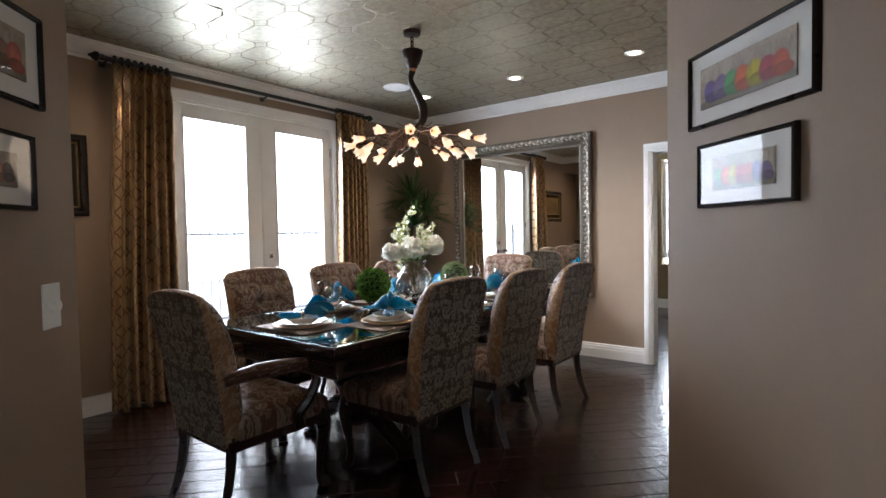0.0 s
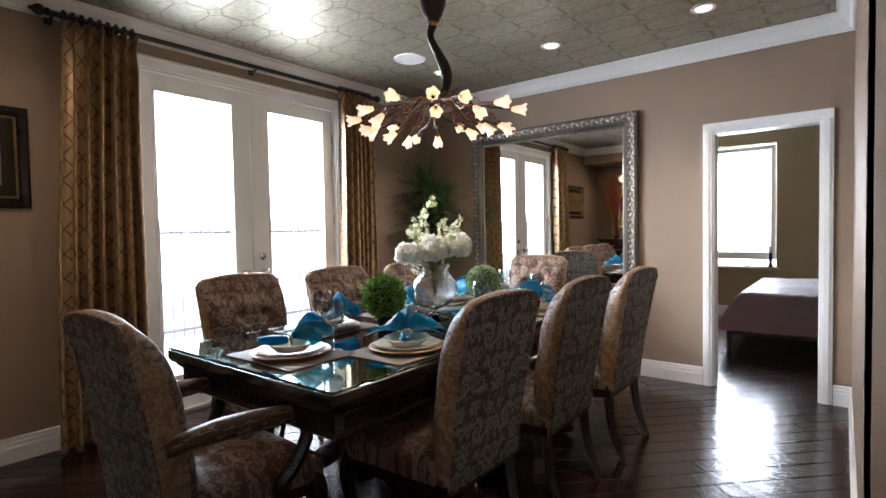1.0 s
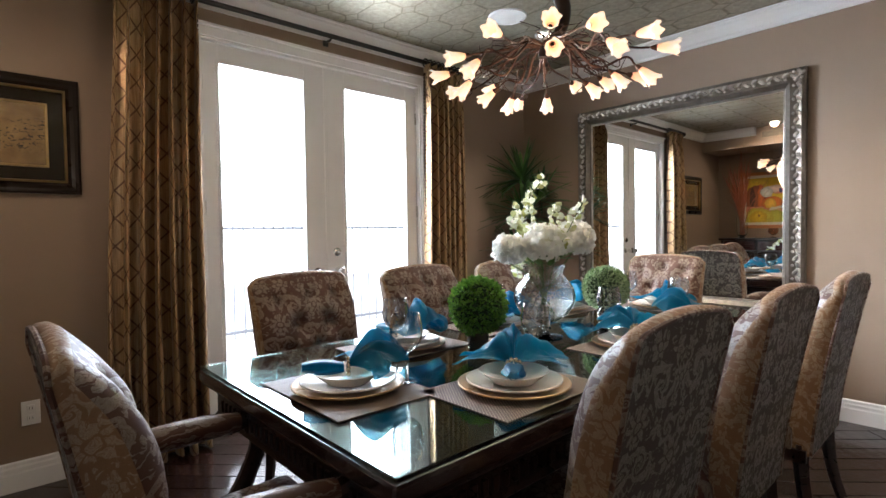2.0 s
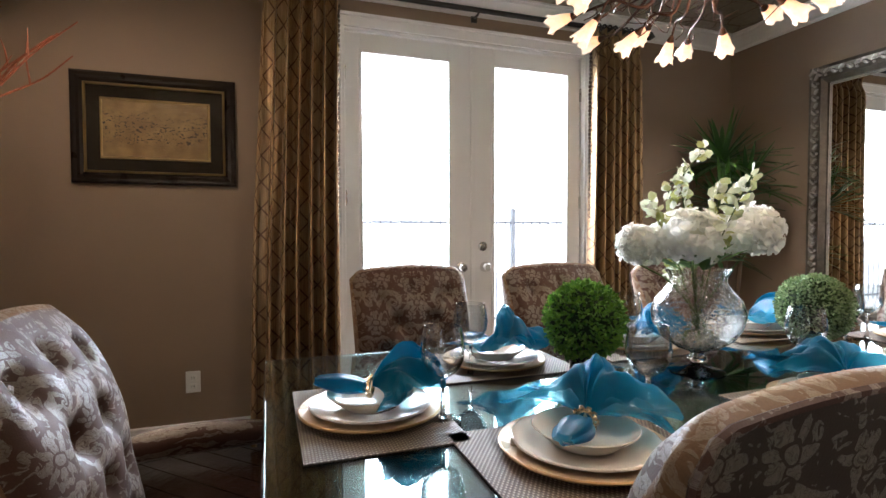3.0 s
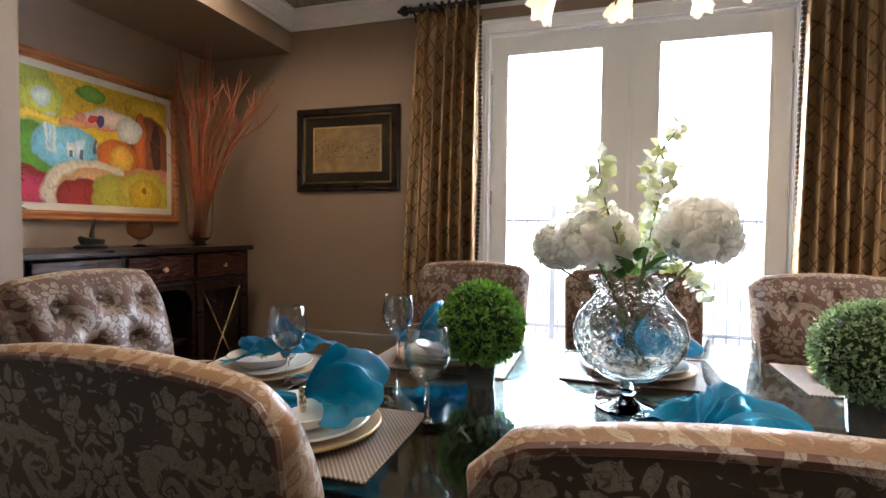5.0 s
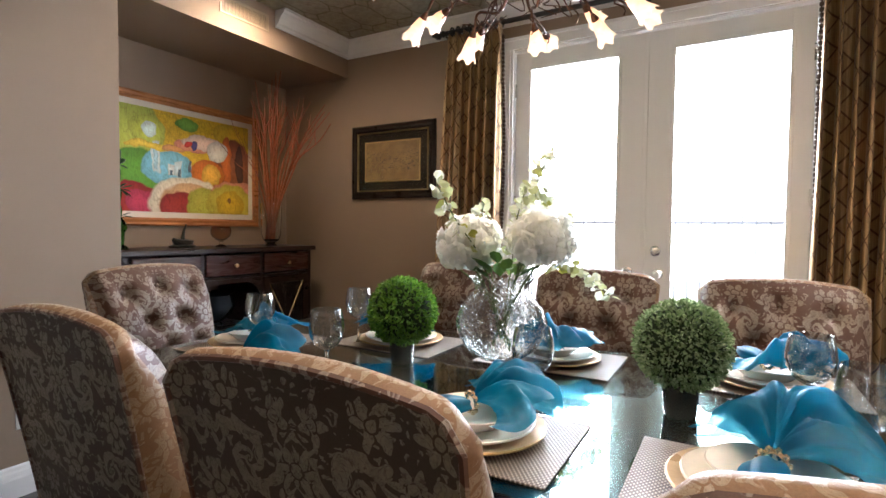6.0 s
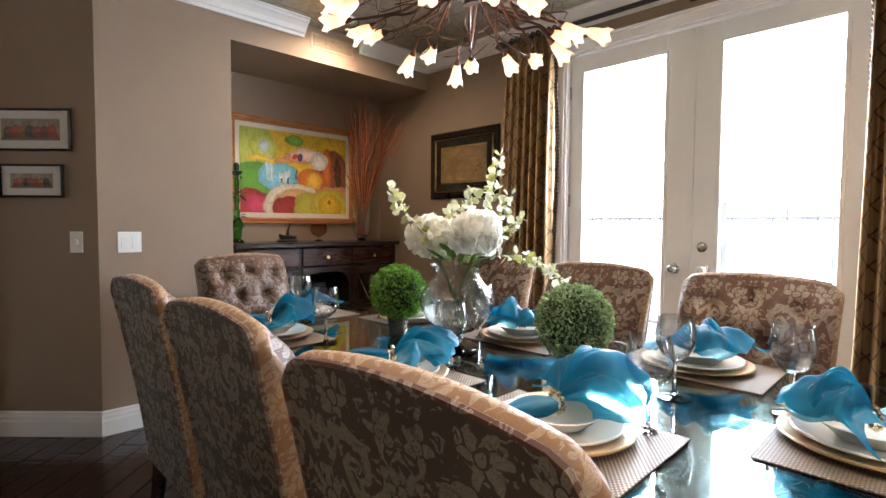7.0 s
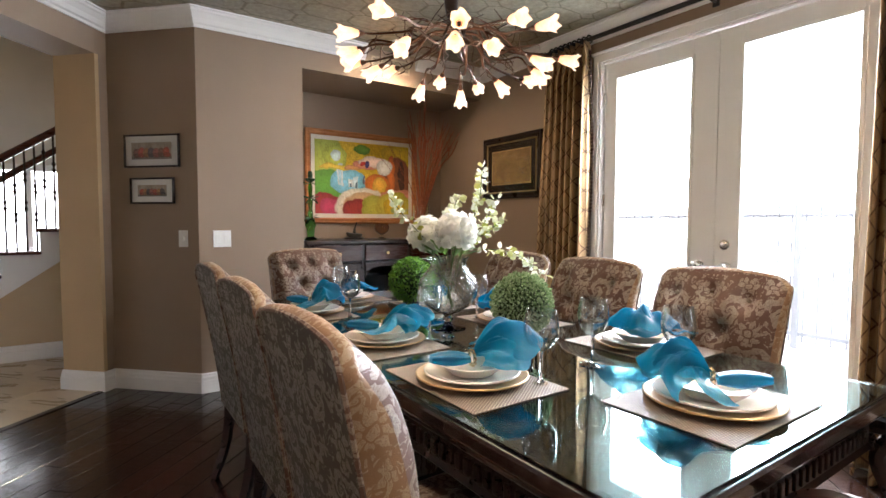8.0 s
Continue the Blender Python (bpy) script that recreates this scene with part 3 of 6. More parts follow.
tagged(part("ceiling_hall", box(-3.15, -3.2, HZ, 3.55, 2.7, HZ + 0.1), SAND), "plain sand coloured hall ceiling", "ceiling", kind="structure")
bd = part("backdrop_south", box(-5, -6.05, -0.1, 4, -6, 7), bpy.data.materials["hazy_bright_distance"])
tagged(bd, "bright hazy white distance beyond the hall window", "backdrop", kind="structure")
hw = thing("window_2", "white framed tall hall window behind the stairs", "window", kind="structure")
bm = None
for b in ((HX0, HZ0, HX0 + 0.07, HZ1), (HX1 - 0.07, HZ0, HX1, HZ1), (HX0, HZ0, HX1, HZ0 + 0.07), (HX0, HZ1 - 0.07, HX1, HZ1), (-0.58, HZ0, -0.52, HZ1)):
    bm = box(b[0], -3.15, b[1], b[2], -3.09, b[3], 0.004, bm)
part("window_frame", bm, WHITE, hw)

# staircase
st = thing("staircase", "sand and white staircase with mahogany treads and iron balusters", "stairs")
SY = -1.29
def tread_z(k):
    return 0.963 - 0.2 * k
def tread_x(k):
    return -0.762 + 0.276 * k
for k in range(4, -7, -1):
    part("riser", box(tread_x(k), -2.25, max(0, tread_z(k) - 0.62), tread_x(k) + 0.276, SY - 0.02, tread_z(k) - 0.03), WHITE, st)
bm = bmesh.new()
o = [(tread_x(5), 0)] + [(tread_x(k) + 0.14, max(0.0, tread_z(k) - 0.30)) for k in range(3, -7, -1)] + [(tread_x(-6), 0)]
lo = [bm.verts.new((x, SY, z)) for x, z in o]
hi = [bm.verts.new((x, -2.2, z)) for x, z in o]
bm.faces.new(lo)
bm.faces.new(hi[::-1])
for i in range(len(o)):
    j = (i + 1) % len(o)
    bm.faces.new((lo[i], lo[j], hi[j], hi[i]))
part("side_wall", bm, SAND, st, "sand painted wall under the stairs")
part("baseboard", moulding(BASE, (-1.9, SY), (0.9, SY), (0, 1)), WHITE, st)
for k in range(4, -7, -1):
    part("tread", box(tread_x(k) - 0.01, -2.27, tread_z(k) - 0.03, tread_x(k) + 0.30, SY + 0.02, tread_z(k), 0.008), REDWOOD, st)
    for j in (0.02, 0.09, 0.16, 0.23):
        x = tread_x(k) + j
        top = tread_z(k) + 0.86 - (j - 0.138) * 0.2 / 0.276
        bm = tube([(x, SY - 0.05, tread_z(k)), (x, SY - 0.05, top)], 0.008, 6)
        for h in (0.3, 0.55):
            merge(bm, moved(lathe([(0, -0.06), (0.018, -0.03), (0.006, 0), (0.018, 0.03), (0, 0.06)], 8), pose(x, SY - 0.05, tread_z(k) + h + (0.1 if j in (0.09, 0.23) else 0))))
        part("baluster", bm, IRON, st)
pts = [(tread_x(k) + 0.138, SY - 0.05, tread_z(k) + 0.88) for k in (4.5, -6.5)]
part("handrail", tube(pts, 0.032, 10), REDWOOD, st)
pts = [(tread_x(k) + 0.138, -2.2, tread_z(k) + 0.83) for k in (4.5, -6.5)]
part("handrail", tube(pts, 0.032, 10), REDWOOD, st)

# ---- ceiling fixtures ----
CAN = glow("warm_lamp_face", (1.0, 0.86, 0.66), 9.0)
TRIM = plain("white_fixture", (0.8, 0.79, 0.77), 0.4, vary=0.03)
for x, y in ((-3.42, 4.12), (-2.38, 4.16), (-1.32, 4.20), (-1.32, 2.58), (-3.25, 0.77)):
    can = thing("recessed_light", "round white recessed ceiling light, lit warm", "ceiling light", "recessed ceiling lights")
    can.location = (x, y, ZC)
    part("trim_ring", lathe([(0.048, 0.004), (0.048, -0.004), (0.072, -0.008), (0.076, -0.001), (0.076, 0.002)], 28), TRIM, can, "", True)
    part("lamp_face", lathe([(0, -0.0025), (0.048, -0.003), (0.048, 0.001), (0, 0.001)], 24), CAN, can, "glowing warm lamp face")
    sp = new("recessed_lamp", bpy.data.lights.new("recessed_lamp", "SPOT"))
    sp.data.energy, sp.data.spot_size, sp.data.spot_blend, sp.data.shadow_soft_size, sp.data.color = 70 if y > 4 else (75 if y > 2 else 54), radians(168 if y < 2 else (105 if y > 4 else 78)), 0.8, 0.05, (1.0, 0.83, 0.64) if y > 2 else (1.0, 0.74, 0.48)
    sp.location = (x, y, ZC - 0.02)
spk = thing("ceiling_speaker", "round white flush ceiling loudspeaker", "speaker")
spk.location = (-3.39, 3.66, ZC)
part("grille", lathe([(0, -0.006), (0.115, -0.006), (0.12, 0), (0.12, 0.002)], 36), plain("grille_white", (0.72, 0.71, 0.68), 0.6, bump=0.4, fine=700), spk, "", True)
part("rim", lathe([(0.116, -0.003), (0.118, -0.009), (0.128, -0.009), (0.132, 0.001)], 36), TRIM, spk, "", True)

# vent on the soffit face
vent = thing("air_vent", "tan painted wall air vent with thin slats", "vent")
VP = plain("tan_vent_paint", (0.34, 0.26, 0.17), 0.45)
bm = None
for b in ((-3.49, 2.515, -3.115, 2.53), (-3.49, 2.612, -3.115, 2.627), (-3.49, 2.53, -3.475, 2.612), (-3.13, 2.53, -3.115, 2.612)):
    bm = box(b[0], YS, b[1], b[2], YS + 0.008, b[3], 0.002, bm)
part("frame", bm, VP, vent)
# dark sheet on the closed wall, coloured for the shade of a duct
part("backing", box(-3.475, YS, 2.53, -3.13, YS + 0.002, 2.612), plain("duct_shade", (0.03, 0.022, 0.016), 0.8), vent)
for i in range(34):
    x = -3.47 + i * 0.0102
    part("slat", box(x, YS + 0.002, 2.53, x + 0.004, YS + 0.007, 2.612), VP, vent)

# ---- switches and outlets ----
PLATE = plain("white_plate", (0.78, 0.77, 0.74), 0.35, vary=0.02)


def wall_plate(name, label, m, w, h, kind):
    """A plate in its own x-z plane, facing -y."""
    p = thing(name, label, "switch" if "switch" in name else "outlet", at=m)
    part("plate", box(-w / 2, -0.006, -h / 2, w / 2, 0, h / 2, 0.002), PLATE, p)
    if kind == "rockers":
        for x in (-0.028, 0.028):
            part("rocker", box(x - 0.017, -0.010, -0.034, x + 0.017, -0.006, 0.034, 0.002), PLATE, p)
    elif kind == "dimmer":
        part("knob", moved(lathe([(0.016, 0), (0.015, 0.016), (0, 0.017)], 16), pose(0, -0.006, 0, 90, 0, 0)), PLATE, p, "round dimmer knob", True)
    else:
        for z in (-0.024, 0.024):
            bm = box(-0.017, -0.009, z - 0.015, 0.017, -0.006, z + 0.015, 0.003)
            part("socket", bm, PLATE, p)
            for x in (-0.006, 0.006):
                part("slot", box(x - 0.001, -0.0095, z - 0.005, x + 0.001, -0.009, z + 0.005), BLACK, p)


wall_plate("light_switch", "white double rocker switch plate on the taupe wall", pose(-1.923, YS, 1.104, 0, 0, 180), 0.12, 0.12, "rockers")
wall_plate("dimmer_switch", "white dimmer switch plate with a round knob", pose(-1.685, 0.425, 1.106, 0, 0, 135), 0.072, 0.118, "dimmer")
wall_plate("power_outlet", "white duplex power outlet low on the taupe wall", pose(XW, 1.112, 0.368, 0, 0, 90), 0.074, 0.118, "outlet")
wall_plate("power_outlet", "white duplex power outlet low on the taupe wall", pose(-2.104, YS, 0.36, 0, 0, 180), 0.074, 0.118, "outlet")

# ---- pictures and mirror ----
def painted(name, base, shapes, rough=0.5, blur=0.06, warp=0.05):
    """Paint on a flat sheet in its own x-z plane: soft-edged ellipses laid one over another (x, z, rx, rz, colour)."""
    n = Nodes(name)
    c = n.coords()
    wob = n.t.nodes.new("ShaderNodeTexNoise")
    wob.inputs["Scale"].default_value = 9
    n.link(c, wob.inputs["Vector"])
    off = n.t.nodes.new("ShaderNodeVectorMath")
    off.operation = "MULTIPLY_ADD"
    n.link(wob.outputs["Color"], off.inputs[0])
    off.inputs[1].default_value = (warp, 0, warp)
    n.link(c, off.inputs[2])
    s = n.t.nodes.new("ShaderNodeSeparateXYZ")
    n.link(off.outputs[0], s.inputs[0])
    h = warp / 2
    col = base
    if isinstance(base, tuple):
        brush = n.noise(c, 30, 4, 0.6, 1.0)
        col = n.ramp(brush, [(0.3, tuple(v * 0.75 for v in base)), (0.7, tuple(min(1, v * 1.15) for v in base))])
    for x, z, rx, rz, colour, *square in shapes:
        dx = n.math("DIVIDE", n.math("SUBTRACT", s.outputs[0], x + h), rx)
        dz = n.math("DIVIDE", n.math("SUBTRACT", s.outputs[2], z + h), rz)
        if square:
            d = n.math("MAXIMUM", n.math("ABSOLUTE", dx), n.math("ABSOLUTE", dz))
        else:
            d = n.math("ADD", n.math("MULTIPLY", dx, dx), n.math("MULTIPLY", dz, dz))
        m = n.ramp(d, [(1 - blur, 1.0), (1 + blur * 0.5, 0.0)]) if blur < 1 else n.ramp(d, [(0.2, 1.0), (1.0, 0.0)])
        shade = n.ramp(d, [(0.0, tuple(min(1, v * 1.15) for v in colour)), (1.0, tuple(v * 0.7 for v in colour))])
        col = n.mix(m, col, shade)
    dabs = n.noise(n.coords(scale=(1, 1, 0.5)), 38, 5, 0.7, 1.6)
    col = n.mix(0.75, col, n.mix(1.0, col, n.ramp(dabs, [(0.3, (0.55, 0.50, 0.42)), (0.5, (1.0, 1.0, 1.0)), (0.7, (1.2, 1.25, 1.25))]), "MULTIPLY"))
    n.set(Base_Color=col, Roughness=rough)
    n.bump(n.noise(c, 300, 3), 0.2, 0.001)
    return n.m


def frame_bars(w, h, bar, depth, mat, parent, name="frame", lip=0.0, y=0.0, label=""):
    """Four mitred bars round a sheet w x h, in the x-z plane, facing -y."""
    for k in range(4):
        bm = bmesh.new()
        a, b = (w / 2, h / 2) if k % 2 == 0 else (h / 2, w / 2)
        prof = [(0, 0), (0, -depth * 0.6), (bar * 0.25, -depth), (bar * 0.55, -depth * 0.8), (bar * 0.8, -depth * 0.95), (bar, -depth * 0.7), (bar, 0)]
        lo = [bm.verts.new((-a - o, y + d, -b - o)) for o, d in prof]
        hi = [bm.verts.new((a + o, y + d, -b - o)) for o, d in prof]
        bm.faces.new(lo)
        bm.faces.new(hi[::-1])
        for i in range(len(prof)):
            j = (i + 1) % len(prof)
            bm.faces.new((lo[i], lo[j], hi[j], hi[i]))
        bm.transform(pose(0, 0, 0, 0, 90 * k, 0))
        part(name, bm, mat, parent, label)


def framed_picture(label, m, w, h, bar, depth, frame_mat, mat_w, mat_mat, art, glazed=False, fillet=None):
    """Outer size w x h."""
    p = thing("framed_picture", label, "picture", at=m)
    iw, ih = w - 2 * bar, h - 2 * bar
    frame_bars(iw, ih, bar, depth, frame_mat, p)
    part("mount", box(-iw / 2, -0.008, -ih / 2, iw / 2, 0, ih / 2), mat_mat, p)
    if fillet:
        frame_bars(iw - 0.024, ih - 0.024, 0.012, 0.022, fillet, p, "gilt_lip")
    aw, ah = iw - 2 * mat_w[0], ih - 2 * mat_w[1]
    if fillet:
        frame_bars(aw, ah, 0.012, 0.006, fillet, p, "fillet", y=-0.008)
    part("artwork", box(-aw / 2, -0.012, -ah / 2, aw / 2, -0.008, ah / 2), art, p)
    if glazed:
        g = part("glazing", box(-iw / 2, -0.016, -ih / 2, iw / 2, -0.014, ih / 2), PANE_GLOSS, p)
        g.visible_shadow = False
    return p


PANE_GLOSS = glass("picture_glass", ior=1.18)
GOLD = plain("old_gold_leaf", (0.42, 0.30, 0.13), 0.4, 0.8, 0.25, 14)
COPPER_WOOD = wood("copper_stained_frame", (0.22, 0.075, 0.025), (0.60, 0.25, 0.085), 0.3)
CREAM_MAT = plain("cream_mount", (0.72, 0.66, 0.55), 0.8, vary=0.05)
WHITE_MAT = plain("white_mount", (0.70, 0.68, 0.64), 0.8, vary=0.04)
DARK_MAT = plain("dark_olive_mount", (0.020, 0.016, 0.011), 0.8, Specular_IOR_Level=0.1)
BLACK_FRAME = plain("black_gold_frame", (0.016, 0.011, 0.008), 0.3, Specular_IOR_Level=0.2)

# large abstract in the alcove
Y, G, O, R, P, B, K, Cc = (0.68, 0.45, 0.02), (0.11, 0.30, 0.03), (0.66, 0.18, 0.02), (0.34, 0.03, 0.025), (0.70, 0.28, 0.17), (0.20, 0.50, 0.66), (0.08, 0.03, 0.02), (0.80, 0.72, 0.55)
abstract = painted("abstract_paint", Y, [
    (-0.40, 0.18, 0.22, 0.2, (0.45, 0.5, 0.07)), (-0.31, 0.20, 0.13, 0.11, (0.55, 0.6, 0.08)), (-0.30, 0.21, 0.055, 0.055, (0.72, 0.85, 0.80)),
    (-0.02, 0.28, 0.10, 0.05, (0.20, 0.40, 0.05)), (0.38, 0.26, 0.2, 0.10, (0.66, 0.46, 0.03)),
    (0.37, 0.02, 0.18, 0.22, (0.25, 0.08, 0.03)), (0.30, 0.06, 0.05, 0.2, (0.6, 0.15, 0.03)), (0.42, 0.03, 0.035, 0.18, K),
    (-0.40, -0.10, 0.25, 0.18, G), (-0.17, -0.04, 0.20, 0.12, B), (-0.25, 0.03, 0.026, 0.115, (0.66, 0.76, 0.78), 1), (-0.25, 0.03, 0.012, 0.10, (0.40, 0.60, 0.70), 1),
    (-0.15, -0.045, 0.030, 0.042, (0.70, 0.76, 0.76), 1), (-0.095, -0.035, 0.030, 0.052, (0.58, 0.70, 0.74), 1), (-0.15, -0.065, 0.013, 0.020, (0.10, 0.16, 0.22), 1), (-0.08, -0.06, 0.010, 0.028, (0.10, 0.16, 0.22), 1), (0.0, -0.01, 0.010, 0.040, (0.12, 0.14, 0.2), 1),
    (-0.30, 0.10, 0.18, 0.025, (0.72, 0.52, 0.05)), (-0.12, 0.10, 0.09, 0.03, (0.62, 0.30, 0.10)), (0.10, 0.15, 0.03, 0.022, (0.55, 0.05, 0.05), 1), (0.04, 0.12, 0.035, 0.03, (0.45, 0.04, 0.05), 1),
    (0.02, 0.14, 0.14, 0.05, P), (0.10, 0.17, 0.17, 0.055, (0.78, 0.6, 0.5)), (0.03, 0.14, 0.03, 0.04, (0.08, 0.06, 0.2)), (0.22, 0.12, 0.09, 0.08, (0.70, 0.68, 0.62)), (-0.02, 0.15, 0.03, 0.03, (0.6, 0.05, 0.04)),
    (0.14, -0.06, 0.14, 0.12, O), (0.17, -0.06, 0.08, 0.08, (0.78, 0.45, 0.05)),
    (-0.42, -0.29, 0.22, 0.14, R), (-0.36, -0.28, 0.10, 0.09, (0.5, 0.04, 0.10)), (-0.02, -0.28, 0.30, 0.20, Cc), (0.0, -0.30, 0.25, 0.17, (0.70, 0.42, 0.20)), (-0.10, -0.31, 0.14, 0.12, R),
    (0.12, -0.30, 0.16, 0.15, (0.48, 0.45, 0.05)), (0.38, -0.18, 0.22, 0.09, P), (0.34, -0.28, 0.22, 0.17, (0.60, 0.50, 0.05)), (0.33, -0.27, 0.13, 0.11, Y), (0.32, -0.25, 0.02, 0.02, (0.3, 0.15, 0.03))], 0.7, 0.14, 0.07)
framed_picture("large colourful abstract painting in a copper wood frame", pose(-3.38, AY, 1.657, 0, 0, 180), 1.20, 0.885, 0.055, 0.03, COPPER_WOOD, (0.04, 0.04), CREAM_MAT, abstract)
# calligraphy on the west wall
n = Nodes("gold_script_paper")
c = n.coords()
strokes = n.noise(n.coords(scale=(1, 1, 2.2)), 22, 2, 0.5, 3.0)
band = n.t.nodes.new("ShaderNodeSeparateXYZ")
n.link(c, band.inputs[0])
mid = n.ramp(n.math("ABSOLUTE", band.outputs[2]), [(0.06, 1.0), (0.10, 0.0)])
ink = n.math("MULTIPLY", n.ramp(strokes, [(0.58, 0.0), (0.60, 1.0)]), mid)
n.set(Base_Color=n.mix(ink, n.ramp(n.noise(c, 12, 4), [(0.3, (0.14, 0.085, 0.028)), (0.7, (0.25, 0.165, 0.06))]), (0.03, 0.02, 0.012)), Roughness=0.5)
framed_picture("gold paper with dark brush strokes in a black and gold frame", pose(XW, 0.962, 1.73, 0, 0, 90), 0.775, 0.572, 0.055, 0.025, BLACK_FRAME, (0.085, 0.085), DARK_MAT, n.m, True, GOLD)


def figures(name, ground, cols, w, h, seed):
    rng = random.Random(seed)
    shp = [(0, -h * 0.42, w * 0.6, h * 0.2, tuple(v * 0.5 for v in ground))]
    for i in range(7):
        x = -w * 0.38 + w * 0.76 * i / 6
        c = cols[i % len(cols)]
        shp.append((x, -h * 0.12 + h * 0.06 * rng.random(), w * 0.09, h * 0.28, c))
        shp.append((x + w * 0.02, -h * 0.25, w * 0.10, h * 0.14, tuple(v * 0.6 for v in c)))
    return painted(name, ground, shp, 0.6, 0.25, 0.02)


VIV = [(0.10, 0.05, 0.22), (0.16, 0.10, 0.22), (0.10, 0.30, 0.12), (0.55, 0.12, 0.03), (0.50, 0.42, 0.03), (0.35, 0.04, 0.06), (0.45, 0.08, 0.04)]
EAR = [(0.22, 0.10, 0.06), (0.45, 0.10, 0.06), (0.40, 0.18, 0.08), (0.12, 0.09, 0.08), (0.35, 0.12, 0.09)]
TAN = (0.36, 0.29, 0.22)
framed_picture("black framed print of vivid rounded shapes on tan", pose(-0.253, 1.733, 1.73, 0, 0, -45), 0.51, 0.245, 0.012, 0.02, BLACK_FRAME, (0.05, 0.045), WHITE_MAT, figures("vivid_shapes", TAN, VIV, 0.38, 0.13, 3), True)
framed_picture("small black framed print of dark rounded shapes", pose(-0.257, 1.737, 1.448, 0, 0, -45), 0.40, 0.205, 0.012, 0.02, BLACK_FRAME, (0.06, 0.04), WHITE_MAT, figures("vivid_shapes_small", TAN, VIV[2:] + VIV[:2], 0.26, 0.10, 5), True)
framed_picture("black framed print of earthy rounded shapes", pose(-1.52, 0.26, 1.728, 0, 0, 135), 0.445, 0.232, 0.012, 0.02, BLACK_FRAME, (0.05, 0.045), WHITE_MAT, figures("earthy_shapes", TAN, EAR, 0.32, 0.12, 8), True)
framed_picture("small black framed print of earthy rounded shapes", pose(-1.518, 0.258, 1.446, 0, 0, 135), 0.355, 0.185, 0.012, 0.02, BLACK_FRAME, (0.05, 0.04), WHITE_MAT, figures("earthy_shapes_small", TAN, EAR[1:], 0.22, 0.08, 9), True)

# the large mirror
SILVER = plain("antique_silver", (0.46, 0.43, 0.38), 0.32, 0.9, 0.3, 25, 0.3)
mn = Nodes("mirror_glass")
mn.set(Base_Color=(0.90, 0.91, 0.90), Metallic=1.0, Roughness=0.01)
MX0, MX1, MZ0, MZ1 = -3.655, -1.965, 0.59, 2.257
mir = thing("wall_mirror", "very large mirror in an ornate antique silver frame", "mirror", at=pose((MX0 + MX1) / 2, YN, (MZ0 + MZ1) / 2, 0, 0, 0))
mw, mh, mb = MX1 - MX0, MZ1 - MZ0, 0.115
frame_bars(mw - 2 * mb, mh - 2 * mb, mb, 0.055, plain("dark_silver", (0.20, 0.175, 0.145), 0.38, 0.8, 0.3, 25), mir)
part("glass", box(-mw / 2 + mb, -0.014, -mh / 2 + mb, mw / 2 - mb, -0.002, mh / 2 - mb), mn.m, mir, "clear mirror glass")
frame_bars(mw - 2 * mb - 0.036, mh - 2 * mb - 0.036, 0.018, 0.022, SILVER, mir, "inner_bead")
rng = random.Random(4)
for k, (a, b) in enumerate(((mw, mh), (mh, mw), (mw, mh), (mh, mw))):
    bm = bmesh.new()
    nn = int(a / 0.045)
    for i in range(nn):
        s = -a / 2 + a * (i + 0.5) / nn
        o = b / 2 - 0.045
        e = bmesh.new()
        bmesh.ops.create_icosphere(e, subdivisions=1, radius=1)
        tilt = 35 if i % 2 else -35
        e.transform(pose(s, -0.047, -o + (0.008 if i % 2 else -0.008), 0, tilt, 0) @ Matrix.Diagonal((0.026, 0.016, 0.014, 1)))
        merge(bm, e)
        if i % 2 == 0:
            e = bmesh.new()
            bmesh.ops.create_icosphere(e, subdivisions=1, radius=0.011)
            e.transform(pose(s, -0.055, -o + 0.022))
            merge(bm, e)
    bm.transform(pose(0, 0, 0, 0, 90 * k, 0))
    part("carved_ornament", bm, SILVER, mir, "bright silver carved leaf ornament", True)

# ---- curtains ----
def curtain_cloth(name):
    """Bronze satin with a fine diamond lattice."""
    n = Nodes(name)
    uv = n.t.nodes.new("ShaderNodeUVMap")
    s = n.t.nodes.new("ShaderNodeSeparateXYZ")
    n.link(uv.outputs[0], s.inputs[0])
    a = n.math("ADD", n.math("DIVIDE", s.outputs[0], 0.10), n.math("DIVIDE", s.outputs[1], 0.145))
    b = n.math("SUBTRACT", n.math("DIVIDE", s.outputs[0], 0.10), n.math("DIVIDE", s.outputs[1], 0.145))
    la = n.math("ABSOLUTE", n.math("SUBTRACT", n.math("FRACT", a), 0.5))
    lb = n.math("ABSOLUTE", n.math("SUBTRACT", n.math("FRACT", b), 0.5))
    line = n.ramp(n.math("MINIMUM", la, lb), [(0.03, 1.0), (0.06, 0.0)])
    slub = n.noise(n.coords(scale=(1, 1, 0.05)), 160, 3)
    base = n.ramp(slub, [(0.3, (0.27, 0.160, 0.075)), (0.7, (0.50, 0.34, 0.175))])
    n.set(Base_Color=n.mix(n.math("MULTIPLY", line, 0.85), base, (0.095, 0.036, 0.018)), Roughness=0.34, Metallic=0.45)
    n.bump(n.mix(0.5, slub, line), 0.2, 0.001)
    return n.m


CLOTH = curtain_cloth("bronze_lattice_satin")
TASSEL = plain("dark_trim_beads", (0.06, 0.035, 0.022), 0.6)


